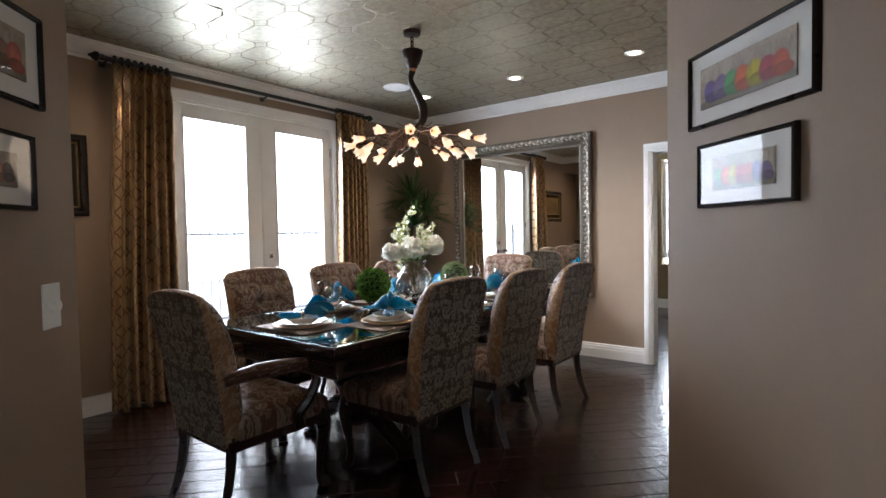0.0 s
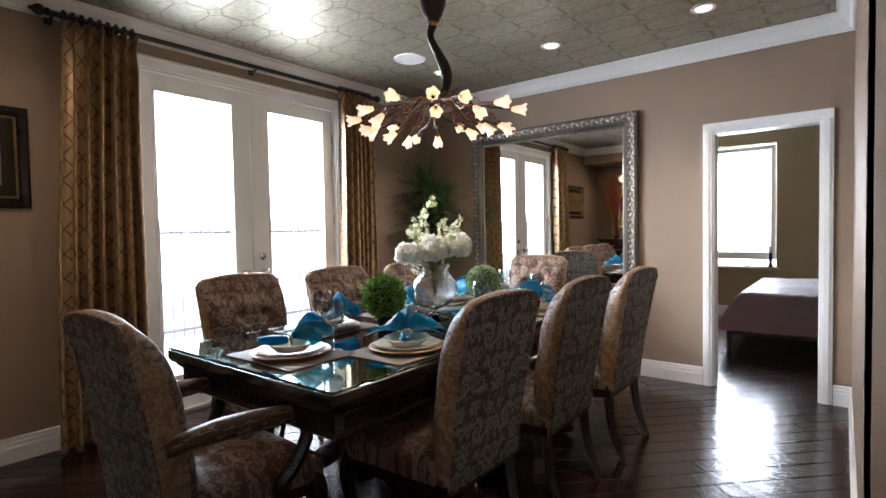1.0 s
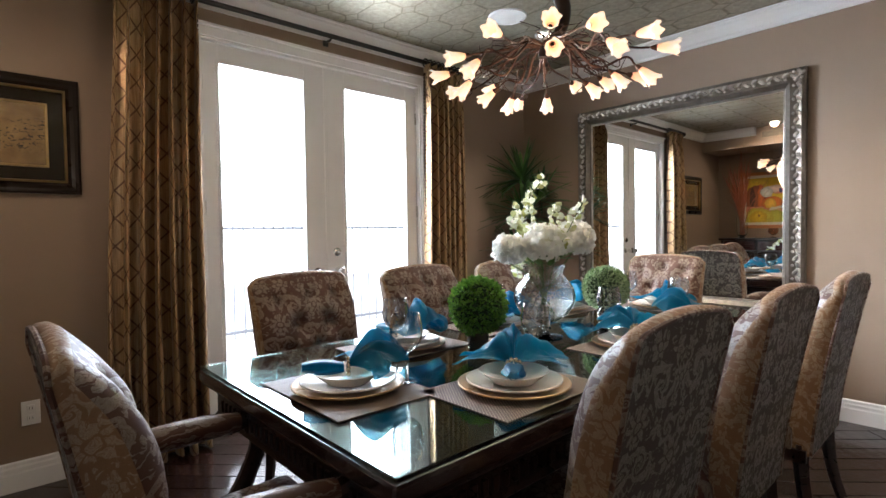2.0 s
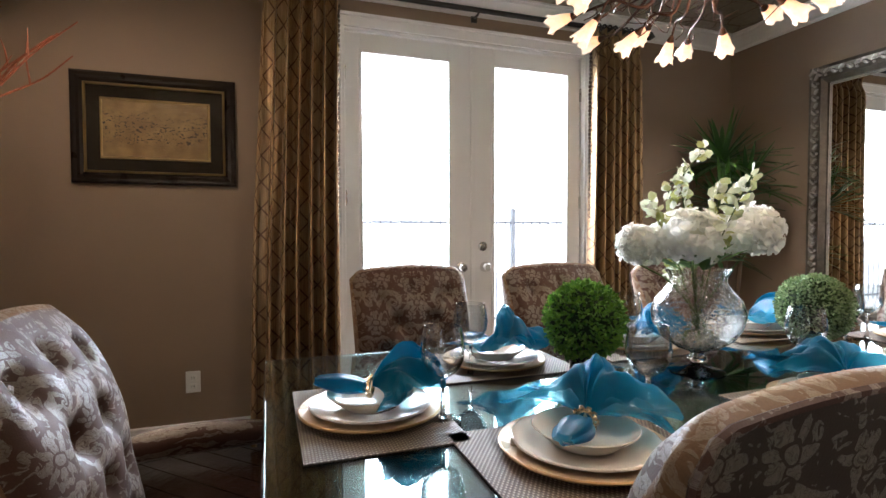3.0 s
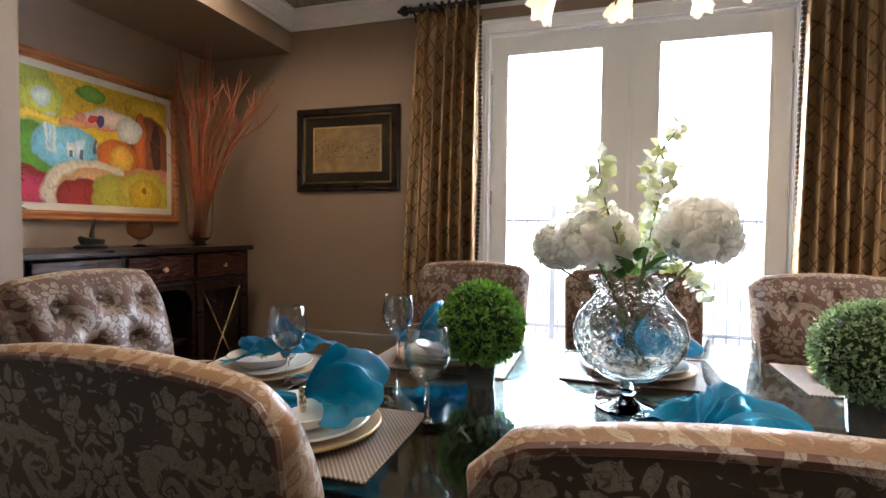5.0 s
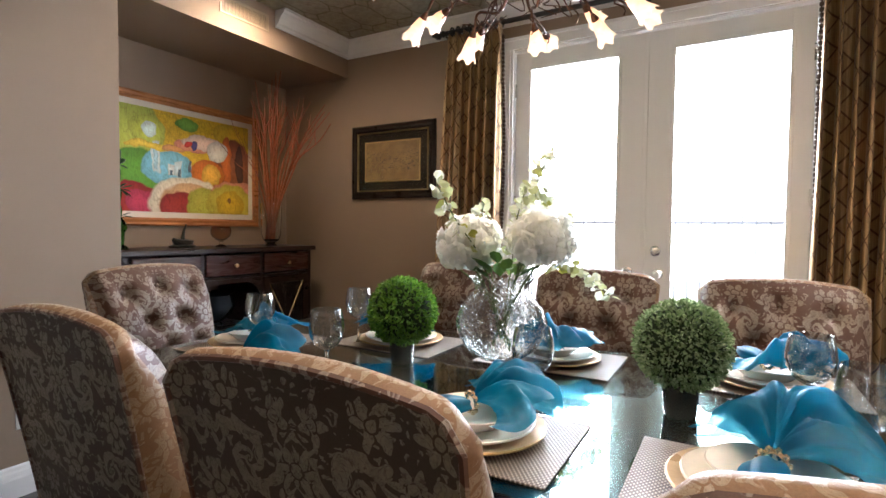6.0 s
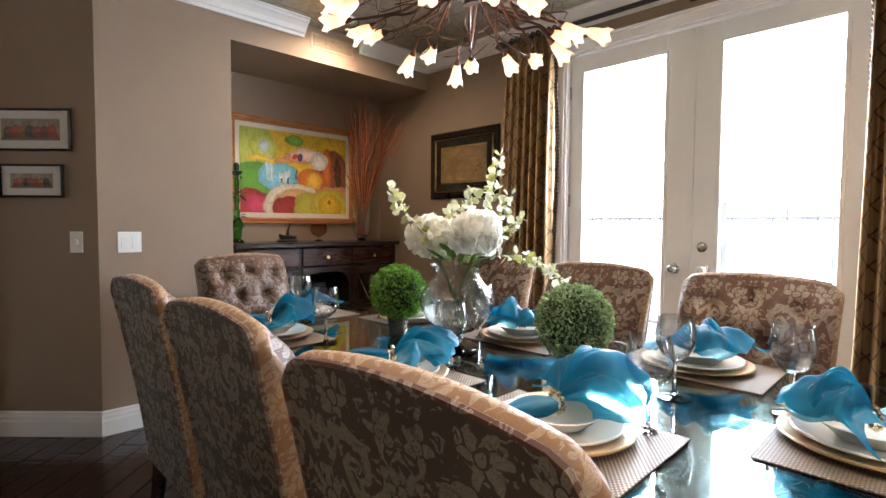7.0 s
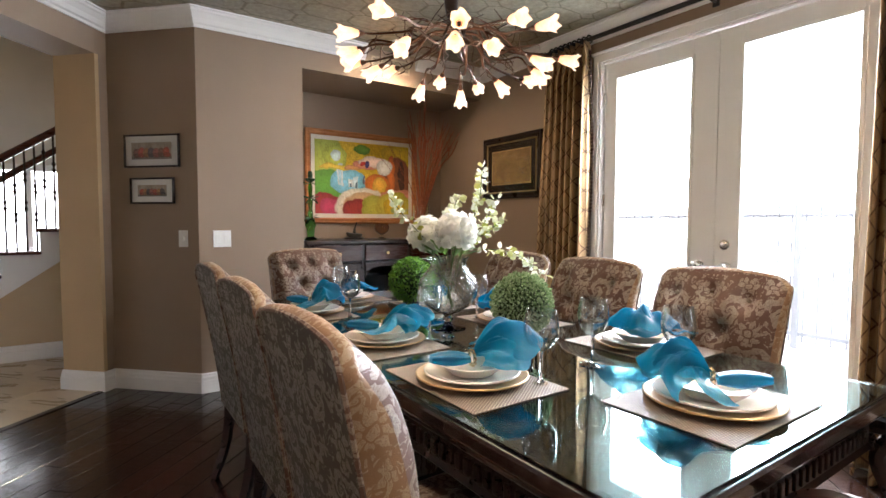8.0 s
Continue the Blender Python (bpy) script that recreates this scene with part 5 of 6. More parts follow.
def napkin(m, seed):
    rng = random.Random(seed)
    p = thing("napkin", "sheer turquoise organza napkin gathered in a ring", "napkin", "place settings", at=m)
    p1 = rng.random() * 6
    off = Vector((p1 * 3, rng.random() * 18, rng.random() * 18))

    def fan(u, v, lift, spread, reach, folds, lean, k):
        """A gathered cone that opens from the ring, domes over the plate and falls at its hem."""
        o = off + Vector((0, 0, 5.3 * k))
        n1 = noise.noise(Vector((u * 1.6, v * 0.7, 0)) + o)
        n2 = noise.noise(Vector((u * 4.0, v * 1.1, 4)) + o)
        n3 = noise.noise(Vector((u * 9.0, v * 3.5, 8)) + o)
        w = 2 * u - 1
        a = lean + w * spread * 0.5 * (0.55 + 0.45 * v) + 0.22 * n2 * v
        hem = 0.74 + 0.26 * abs(math.cos(2.2 * math.pi * (u + 0.13 * p1))) + 0.20 * n1
        r = 0.006 + reach * v * hem
        dome = math.sin(math.pi * min(1.0, 0.07 + 0.80 * v)) ** 0.85 * (1 - 0.80 * abs(w) ** 2.4)
        pleat = math.sin(folds * math.pi * (u + 0.10 * n2) + p1)
        z = 0.016 + lift * dome * (1 + 0.55 * n1) + (0.011 * pleat + 0.016 * n2 + 0.012 * n3 + 0.006 * noise.noise(Vector((u * 21.0, v * 9.0, 3)) + o)) * v ** 0.7
        floor_z = 0.002 if r < 0.10 else (-0.014 if r < 0.155 else -0.040)
        return Vector((r * math.cos(a), r * math.sin(a), max(floor_z, z)))
    pert = rng.uniform(0.7, 1.15)
    for k, (lift, spread, reach, folds, lean) in enumerate(((0.082 * pert, 2.3, 0.175, 7, 0.0), (0.045, 3.1, 0.165, 5, rng.uniform(-0.5, 0.5)), (0.105 * pert, 1.2, 0.150, 4, rng.uniform(-0.6, 0.6)))):
        part("fold", sheet(lambda u, v: fan(u, v, lift, spread, reach, folds, lean, k), 56, 20), ORGANZA, p, "", True, 180)

    def tail(u, v):
        a = 2 * math.pi * u
        w = 0.011 + 0.017 * math.sin(math.pi * min(1, v * 0.85 + 0.1)) + 0.003 * math.sin(5 * a + p1)
        return Vector((-0.012 - 0.115 * v, w * 1.15 * math.cos(a), 0.016 + 0.008 * v + 0.7 * w * math.sin(a)))
    part("tail", sheet(tail, 28, 12, wrap=True), ORGANZA, p, "rolled end", True, 180)
    bm = tube([(0, 0.018 * math.cos(a), 0.016 + 0.018 * math.sin(a)) for a in [2 * math.pi * k / 18 for k in range(19)]], 0.0045, 6, caps=False)
    ring = part("napkin_ring", bm, RINGM, p, "beaded gold and silver ring", True)
    for k in range(10):
        a = 2 * math.pi * k / 10
        e = bmesh.new()
        bmesh.ops.create_icosphere(e, subdivisions=1, radius=0.0065)
        e.transform(pose(0.0, 0.021 * math.cos(a), 0.016 + 0.021 * math.sin(a)))
        part("bead", e, RINGM, ring, "", True)


def wine_glass():
    g = thing("wine_glass", "clear stemmed wine glass, empty", "glass", "wine glasses")
    part("bowl", lathe([(0, 0.0999), (0.005, 0.100), (0.017, 0.104), (0.036, 0.118), (0.049, 0.142), (0.052, 0.165), (0.049, 0.191), (0.0435, 0.218), (0.0425, 0.2192), (0.0413, 0.218), (0.0470, 0.191), (0.0500, 0.165), (0.0470, 0.143), (0.0345, 0.1205), (0.015, 0.108), (0, 0.1062)], 36), BOWL_GLASS, g, "", True)
    part("stem", lathe([(0, 0.0065), (0.011, 0.0085), (0.006, 0.022), (0.0048, 0.055), (0.0055, 0.090), (0.0075, 0.0998), (0, 0.0998)], 16), GLASS, g, "", True)
    part("foot", lathe([(0, 0), (0.042, 0), (0.0435, 0.0018), (0.024, 0.004), (0.010, 0.0064), (0, 0.0064)], 32), GLASS, g, "", True)
    for c in g.children:
        c.data.transform(Matrix.Diagonal((0.94, 0.94, 0.95, 1)))
    return g


SET = [  # plate x, y, turn of the mat, turn of the napkin, glass x, y
    (-2.35, 1.725, 0, 62, -2.258, 1.865), (-2.02, 2.06, 90, 130, -2.12, 2.29), (-2.03, 2.78, 90, 150, -2.185, 2.86), (-2.03, 3.32, 90, 168, -2.158, 3.46),
    (-2.66, 2.17, 90, 20, -2.555, 2.05), (-2.71, 2.74, 90, 30, -2.60, 2.62), (-2.77, 3.35, 90, 30, -2.435, 3.41), (-2.40, 3.80, 0, -52, -2.512, 3.645)]
for k, (x, y, r, nr, gx, gy) in enumerate(SET):
    place_mat(pose(x, y, TZ, 0, 0, r))
    plates(pose(x, y, TZ))
    napkin(pose(x, y, TZ + 0.047, 0, 0, nr), 10 + k)
wg = wine_glass()
wg.location = (SET[0][4], SET[0][5], TZ)
for s in SET[1:]:
    copy_thing(wg, pose(s[4], s[5], TZ))

# ---- leaves and petals ----
def blades(name, rows, material, parent, label="", cup=0.25):
    """Many small four-sided leaves in one mesh. rows: place, direction, normal, length, width."""
    vs, fs = [], []
    for p, d, nrm, ln, wd in rows:
        d = d.normalized()
        s = d.cross(nrm)
        if s.length < 1e-4:
            s = d.orthogonal()
        s = s.normalized() * wd * 0.5
        up = s.cross(d).normalized() * cup * wd
        k = len(vs)
        vs += [p, p + d * ln * 0.35 + s + up, p + d * ln * 0.75 + s * 0.85 + up, p + d * ln, p + d * ln * 0.75 - s * 0.85 + up, p + d * ln * 0.35 - s + up, p + d * ln * 0.55]
        fs += [(k, k + 1, k + 6), (k + 1, k + 2, k + 6), (k + 2, k + 3, k + 6), (k + 3, k + 4, k + 6), (k + 4, k + 5, k + 6), (k + 5, k, k + 6)]
    me = bpy.data.meshes.new(name)
    me.from_pydata([tuple(v) for v in vs], [], fs)
    me.materials.append(material)
    ob = new(name, me)
    ob.parent = parent
    ob["kind"] = "stuff"
    if label:
        ob["label"] = label
    return ob


def foliage(name, dark, light, rough=0.5, trans=0.15):
    n = Nodes(name)
    g = n.t.nodes.new("ShaderNodeNewGeometry")
    col = n.ramp(g.outputs["Random Per Island"], [(0.0, dark), (1.0, light)])
    n.set(Base_Color=col, Roughness=rough)
    tl = n.t.nodes.new("ShaderNodeBsdfTranslucent")
    n.link(col, tl.inputs[0])
    mx = n.t.nodes.new("ShaderNodeMixShader")
    mx.inputs[0].default_value = trans
    n.link(n.b.outputs[0], mx.inputs[1])
    n.link(tl.outputs[0], mx.inputs[2])
    n.link(mx.outputs[0], n.t.nodes["Material Output"].inputs[0])
    return n.m


def rand_dir(rng):
    z = rng.uniform(-1, 1)
    a = rng.uniform(0, 2 * math.pi)
    r = math.sqrt(1 - z * z)
    return Vector((r * math.cos(a), r * math.sin(a), z))


DRAWERWOOD = wood("dark_mahogany", (0.018, 0.0045, 0.003), (0.060, 0.015, 0.008), 0.26, coat=0.2)

# ---- boxwood balls ----
BOX_A = foliage("boxwood_fresh", (0.05, 0.16, 0.015), (0.22, 0.42, 0.05))
BOX_B = foliage("boxwood_frosted", (0.11, 0.20, 0.06), (0.42, 0.52, 0.28))
BOX_SHADE_CORE = plain("boxwood_shade_core", (0.012, 0.03, 0.006), 0.9)
MERC = plain("smoked_silver_cup", (0.30, 0.28, 0.25), 0.18, 0.9, 0.2, 30)


def boxwood(x, y, zc, r, mat, lab, seed, count=2600, size=1.0):
    rng = random.Random(seed)
    p = thing("boxwood_ball", lab, "plant", "boxwood balls on the table", at=pose(x, y, TZ))
    h = zc - TZ
    part("cup", lathe([(0, 0.0), (0.034, 0.0), (0.036, 0.004), (0.043, h - r + 0.03), (0.041, h - r + 0.03), (0.034, 0.008), (0, 0.006)], 24), MERC, p, "smoked silver cup", True)
    # near-black filler ball: shade between the leaves, put into its colour
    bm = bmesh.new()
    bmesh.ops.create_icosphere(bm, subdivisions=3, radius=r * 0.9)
    part("core", moved(bm, pose(0, 0, h)), BOX_SHADE_CORE, p, "", True)
    rows = []
    for i in range(count):
        d = rand_dir(rng)
        lump = 1 + 0.05 * noise.noise(d * 5 + Vector((seed, 0, 0)))
        q = Vector((0, 0, h)) + d * r * lump * rng.uniform(0.86, 0.985)
        t = (d + rand_dir(rng) * 0.9).normalized()
        rows.append((q, t, rand_dir(rng), size * rng.uniform(0.011, 0.018), size * rng.uniform(0.007, 0.011)))
    blades("foliage", rows, mat, p, "clipped small green leaves")


boxwood(-2.424, 2.335, 0.945, 0.108, BOX_A, "clipped fresh green boxwood ball in a silver cup", 2)
boxwood(-2.372, 3.157, 0.945, 0.106, BOX_B, "clipped frosted grey-green boxwood ball in a silver cup", 7, 4200, 0.72)

# ---- vase of hydrangeas ----
n = Nodes("mercury_crackle_glass")
v = n.coords()
vo = n.t.nodes.new("ShaderNodeTexVoronoi")
vo.feature = "DISTANCE_TO_EDGE"
vo.inputs["Scale"].default_value = 55
n.link(v, vo.inputs["Vector"])
n.set(Base_Color=(0.94, 0.96, 0.96), Roughness=0.01, Transmission_Weight=1.0, IOR=1.5)
n.bump(n.math("ADD", n.ramp(vo.outputs["Distance"], [(0.0, 0.0), (0.10, 0.35)]), n.noise(v, 14, 2)), 0.2, 0.004)
CRACK = n.m
VX, VY = -2.385, 2.695
vase = thing("glass_vase", "round footed crackle glass vase with a flared rim", "vase", at=pose(VX, VY, TZ))
prof = [(0.030, 0.062), (0.060, 0.072), (0.098, 0.10), (0.123, 0.140), (0.128, 0.175), (0.117, 0.212), (0.090, 0.243), (0.076, 0.262), (0.077, 0.278), (0.092, 0.300)]
part("bowl", lathe([(0, 0.060)] + prof + [(0.089, 0.300)] + [(r - 0.004, z + 0.001) for r, z in prof[-2::-1]] + [(0, 0.068)], 40), CRACK, vase, "crackled clear bowl", True)
part("foot", lathe([(0, 0), (0.074, 0), (0.076, 0.003), (0.040, 0.009), (0.018, 0.018), (0.014, 0.026), (0.026, 0.036), (0.028, 0.042), (0.016, 0.052), (0.024, 0.0595), (0, 0.0595)], 36), GLASS, vase, "clear turned foot", True)

bouquet = thing("flower_bouquet", "white hydrangeas with pale eucalyptus sprays in the glass vase", "flowers", at=pose(VX, VY, TZ))
PETAL = foliage("white_petal", (0.90, 0.90, 0.84), (0.97, 0.97, 0.95), 0.6, 0.58)
EUCA = foliage("eucalyptus_leaf", (0.36, 0.38, 0.06), (0.86, 0.88, 0.80), 0.5, 0.3)
LEAF = foliage("hydrangea_leaf", (0.04, 0.12, 0.015), (0.14, 0.27, 0.04), 0.4, 0.15)
STEM = plain("green_stem", (0.08, 0.12, 0.03), 0.6)
rng = random.Random(12)
for hx, hy, hz, hr in ((0.045, -0.075, 0.390, 0.070), (0.055, 0.130, 0.405, 0.069), (-0.05, -0.165, 0.365, 0.052)):
    rows = []
    for i in range(230):
        d = rand_dir(rng)
        if d.z < -0.75:
            continue
        c0 = Vector((hx, hy, hz)) + Vector((d.x, d.y, d.z * 0.95)) * hr * rng.uniform(0.78, 1.10) * (1 + 0.30 * noise.noise(d * 2.6))
        t1 = d.orthogonal().normalized()
        t2 = d.cross(t1)
        a0 = rng.uniform(0, 6.28)
        tilt, sway = rng.uniform(0.0, 0.7), rand_dir(rng) * 0.45
        for k in range(4):
            a = a0 + k * 1.5708
            rows.append((c0, t1 * math.cos(a) + t2 * math.sin(a) + d * tilt + sway, (d + sway).normalized(), rng.uniform(0.020, 0.030), rng.uniform(0.020, 0.028)))
    blades("hydrangea_head", rows, PETAL, bouquet, "round white hydrangea head", 0.15)
    bm = bmesh.new()
    bmesh.ops.create_icosphere(bm, subdivisions=2, radius=hr * 0.7)
    bm.transform(pose(hx, hy, hz))
    part("head_core", bm, plain("pale_core", (0.75, 0.74, 0.62), 0.9) if "pale_core" not in bpy.data.materials else bpy.data.materials["pale_core"], bouquet, "", True)
    part("stem", tube(curve([(hx, hy, hz - 0.05), (hx * 0.4, hy * 0.4, 0.25), (-hx * 0.3, -hy * 0.3, 0.09)], 6), 0.003, 5), STEM, bouquet)
rows = []
for i in range(26):
    a = rng.uniform(0, 6.28)
    rows.append((Vector((0.05 * math.cos(a), 0.05 * math.sin(a), 0.29 + rng.uniform(0, 0.05))), Vector((math.cos(a), math.sin(a), rng.uniform(0.0, 0.8))), Vector((0, 0, 1)), rng.uniform(0.06, 0.09), rng.uniform(0.03, 0.045)))
blades("leaves", rows, LEAF, bouquet, "fresh green hydrangea leaves", 0.12)
SPRAYS = (((-0.05, 0.03, 0.33), (-0.11, 0.05, 0.50), (-0.126, 0.057, 0.578), (-0.088, 0.111, 0.665)), ((-0.06, 0.03, 0.33), (-0.15, 0.06, 0.45), (-0.202, 0.072, 0.55)),
          ((0.07, -0.02, 0.33), (0.17, -0.06, 0.46), (0.235, -0.078, 0.545)), ((-0.08, 0.05, 0.31), (-0.20, 0.12, 0.325), (-0.28, 0.17, 0.285), (-0.33, 0.23, 0.225)),
          ((-0.05, 0.04, 0.33), (-0.13, 0.09, 0.40), (-0.20, 0.12, 0.46)), ((0.0, 0.03, 0.34), (0.02, 0.05, 0.46), (0.0, 0.07, 0.55)), ((-0.03, -0.05, 0.33), (-0.06, -0.09, 0.44), (-0.08, -0.10, 0.50)))
for way in SPRAYS:
    pts = curve([(0, 0, 0.12)] + list(way), 8)
    part("twig", tube(pts, 0.0018, 5), STEM, bouquet)
    rows = []
    m = len(pts)
    for i in range(int(m * 0.36), m):
        for k in range(3 if i % 2 else 2):
            d = (rand_dir(rng) + (pts[-1] - pts[-4]).normalized() * 0.4).normalized()
            rows.append((pts[i] + d * 0.006, d, rand_dir(rng), rng.uniform(0.022, 0.036), rng.uniform(0.022, 0.032)))
    blades("eucalyptus_leaves", rows, EUCA, bouquet, "pale yellow-green round leaves", 0.1)
    blossoms = []
    for i in range(int(m * 0.55), m, 3):
        c0 = pts[i] + rand_dir(rng) * 0.014
        for k in range(4):
            blossoms.append((c0, rand_dir(rng), rand_dir(rng), 0.017, 0.016))
    blades("small_blossoms", blossoms, PETAL, bouquet, "tiny white blossoms along the spray", 0.15)

# ---- chandelier ----
CHX, CHY = -2.395, 2.735
lamp = thing("chandelier", "bronze branch chandelier with many lit glass flower shades", "chandelier", at=pose(CHX, CHY, 0))
part("canopy", lathe([(0, ZC - 0.034), (0.03, ZC - 0.032), (0.058, ZC - 0.026), (0.062, ZC - 0.012), (0.062, ZC), (0, ZC)], 28), IRON, lamp, "", True)
for i in range(3):
    z = ZC - 0.055 - 0.028 * i
    pts = [(0.010 * math.cos(a) * (1 if i % 2 else 0.2), 0.010 * math.cos(a) * (0.2 if i % 2 else 1), z + 0.02 * math.sin(a)) for a in [2 * math.pi * k / 12 for k in range(13)]]
    part("chain_link", tube(pts, 0.0035, 5, caps=False), IRON, lamp)
part("cup", lathe([(0.022, 2.425), (0.034, 2.43), (0.04, 2.45), (0.05, 2.46), (0.062, 2.49), (0.074, 2.53), (0.076, 2.548), (0.066, 2.553), (0.02, 2.556), (0, 2.557)], 28), IRON, lamp, "dark ribbed bronze cup", True)
part("collar", lathe([(0.021, 2.405), (0.025, 2.408), (0.025, 2.425), (0.021, 2.428)], 20), plain("copper", (0.6, 0.26, 0.12), 0.3, 1.0), lamp, "copper collar", True)
pts = curve([(0, 0, 2.42), (-0.012, -0.008, 2.35), (0.02, 0.012, 2.26), (0.055, 0.04, 2.16), (0.05, 0.035, 2.06), (0.0, 0.0, 1.99), (-0.01, 0, 1.95)], 8)
part("stem", tube(pts, [0.026 - 0.006 * math.sin(i * 0.2) for i in range(len(pts))], 10), IRON, lamp, "wavy branch-like bronze stem", True)
n = Nodes("lit_frosted_flower_glass")
fz = n.t.nodes.new("ShaderNodeSeparateXYZ")
n.link(n.coords(), fz.inputs[0])
fl = n.math("ADD", n.math("MULTIPLY", n.noise(n.coords(), 60, 3), 0.6), n.math("MULTIPLY", fz.outputs[2], 5.5))
n.set(Base_Color=(0.78, 0.62, 0.47), Roughness=0.35, Emission_Color=n.ramp(fl, [(0.25, (1.0, 0.30, 0.08)), (0.5, (1.0, 0.66, 0.34)), (0.8, (1.0, 0.84, 0.62))]), Emission_Strength=0.75)
SHADE = n.m
BRONZE = plain("bronze_branch", (0.055, 0.024, 0.013), 0.38, 0.8, 0.3, 30)
rng = random.Random(21)


def shade_mesh(seed):
    r2 = random.Random(seed)
    ph = r2.uniform(0, 6)

    def f(u, v):
        a = 2 * math.pi * u
        r = 0.009 + 0.014 * math.sin(min(1, v * 1.5) * 1.57) + (0.011 * ((v - 0.6) / 0.4) ** 1.6 if v > 0.6 else 0)
        r *= 1 + (0.10 * math.sin(5 * a + ph) + 0.07 * math.sin(8 * a + 2 * ph)) * v ** 3
        return Vector((r * math.cos(a), r * math.sin(a), 0.078 * v + (0.008 * math.sin(5 * a + ph + 1) if v > 0.9 else 0)))
    bm = sheet(f, 20, 9, wrap=True)
    me = bpy.data.meshes.new("shade")
    bm.to_mesh(me)
    bm.free()
    me.transform(Matrix.Diagonal((0.92, 0.92, 1.06, 1)))
    me.materials.append(SHADE)
    me.shade_smooth()
    return me


SHM = [shade_mesh(s) for s in (1, 2, 3)]
CAPB = lathe([(0.004, -0.018), (0.008, -0.010), (0.011, 0.0), (0.013, 0.006), (0.010, 0.008)], 12)
CAPM = bpy.data.meshes.new("shade_cap")
CAPB.to_mesh(CAPM)
CAPB.free()
CAPM.materials.append(BRONZE)
ends = []
for i in range(13):
    a = 2 * math.pi * (i + rng.uniform(-0.25, 0.25)) / 13
    ends.append((a, rng.uniform(0.35, 0.44), 1.905 + rng.uniform(-0.02, 0.025), rng.uniform(-0.35, 0.05)))
for i in range(10):
    a = 2 * math.pi * (i + 0.5 + rng.uniform(-0.3, 0.3)) / 10
    ends.append((a, rng.uniform(0.22, 0.38), 1.860 + rng.uniform(-0.025, 0.03), rng.uniform(-1.3, -0.5)))
for a, r, z, dip in ends:
    c, s = math.cos(a), math.sin(a)
    sw = rng.uniform(-0.5, 0.5)
    c2, s2 = math.cos(a + sw), math.sin(a + sw)
    out = Vector((c, s, dip)).normalized()
    e = Vector((c * r, s * r, z))
    b0 = e - out * 0.02
    pts = curve([(0.012 * c2, 0.012 * s2, 1.995), (0.10 * c2, 0.10 * s2, 2.00 + rng.uniform(-0.02, 0.015)), (r * 0.55 * math.cos(a + sw * 0.5), r * 0.55 * math.sin(a + sw * 0.5), z + 0.03), b0 - out * 0.05, b0], 6)
    br = part("branch", tube(pts, [0.0062 - 0.0022 * k / (len(pts) - 1) for k in range(len(pts))], 6), BRONZE, lamp, "", True)
    m = Matrix.Translation(e) @ out.to_track_quat("Z", "Y").to_matrix().to_4x4()
    sh = new("shade", SHM[rng.randrange(3)])
    sh.parent = lamp
    sh.matrix_basis = m
    sh["label"] = "lit frosted glass flower shade"
    cp = new("shade_cap", CAPM)
    cp.parent = sh
    k = rng.randrange(8, len(pts) - 4)
    q = pts[k]
    tw = [q + Vector((0, 0, -0.004 * j)) + Vector((math.cos(j * 0.9 + a), math.sin(j * 0.9 + a), 0)) * 0.010 * min(1, j / 3) + out * 0.005 * j for j in range(9)]
    for side in (-1, 1):
        g0 = pts[rng.randrange(5, 12)]
        turn = a + side * rng.uniform(0.35, 0.8)
        shoot = curve([g0, g0 + Vector((math.cos(turn), math.sin(turn), rng.uniform(-0.5, 0.3))) * 0.05, g0 + Vector((math.cos(turn - side * 0.5), math.sin(turn - side * 0.5), rng.uniform(-0.6, 0.1))) * 0.12, g0 + Vector((math.cos(turn), math.sin(turn), rng.uniform(-0.5, 0.2))) * 0.15], 4)
        part("side_shoot", tube(shoot, [0.0034 - 0.0018 * q / (len(shoot) - 1) for q in range(len(shoot))], 5), BRONZE, lamp)
    part("tendril", tube(curve(tw, 2), 0.0022, 5), BRONZE, lamp, "curled copper tendril")
bulb = new("chandelier_light", bpy.data.lights.new("chandelier_light", "POINT"))
bulb.data.energy, bulb.data.shadow_soft_size, bulb.data.color = 13, 0.30, (1.0, 0.74, 0.48)
bulb.location = (CHX, CHY, 1.80)

# ---- sideboard in the alcove ----
sb = thing("sideboard", "dark mahogany sideboard with drawers and glazed doors", "sideboard")
SX0, SX1, SY0, SY1, SH = -4.11, -2.62, AY + 0.02, 0.33, 1.07
part("top", box(SX0 - 0.01, SY0, SH - 0.035, SX1 + 0.01, SY1 + 0.01, SH, 0.008), DARKWOOD, sb, "moulded top")
for x in (SX0 + 0.02, SX1 - 0.045):
    part("side_panel", box(x, SY0, 0.09, x + 0.025, SY1 - 0.02, SH - 0.035), DARKWOOD, sb)
part("back_panel", box(SX0 + 0.045, SY0, 0.09, SX1 - 0.045, SY0 + 0.015, SH - 0.035), DARKWOOD, sb)
part("bottom_panel", box(SX0 + 0.045, SY0 + 0.015, 0.09, SX1 - 0.045, SY1 - 0.02, 0.13), DARKWOOD, sb)
W3 = (SX1 - SX0 - 0.09) / 3
for k in (1, 2):
    x = SX0 + 0.045 + W3 * k
    part("divider", box(x - 0.012, SY0 + 0.015, 0.13, x + 0.012, SY1 - 0.02, SH - 0.035), DARKWOOD, sb)
part("drawer_rail", box(SX0 + 0.045, SY0 + 0.015, 0.86, SX1 - 0.045, SY1 - 0.02, 0.875), DARKWOOD, sb)
part("plinth", box(SX0, SY0, 0.0, SX1, SY1, 0.09, 0.008), DARKWOOD, sb)
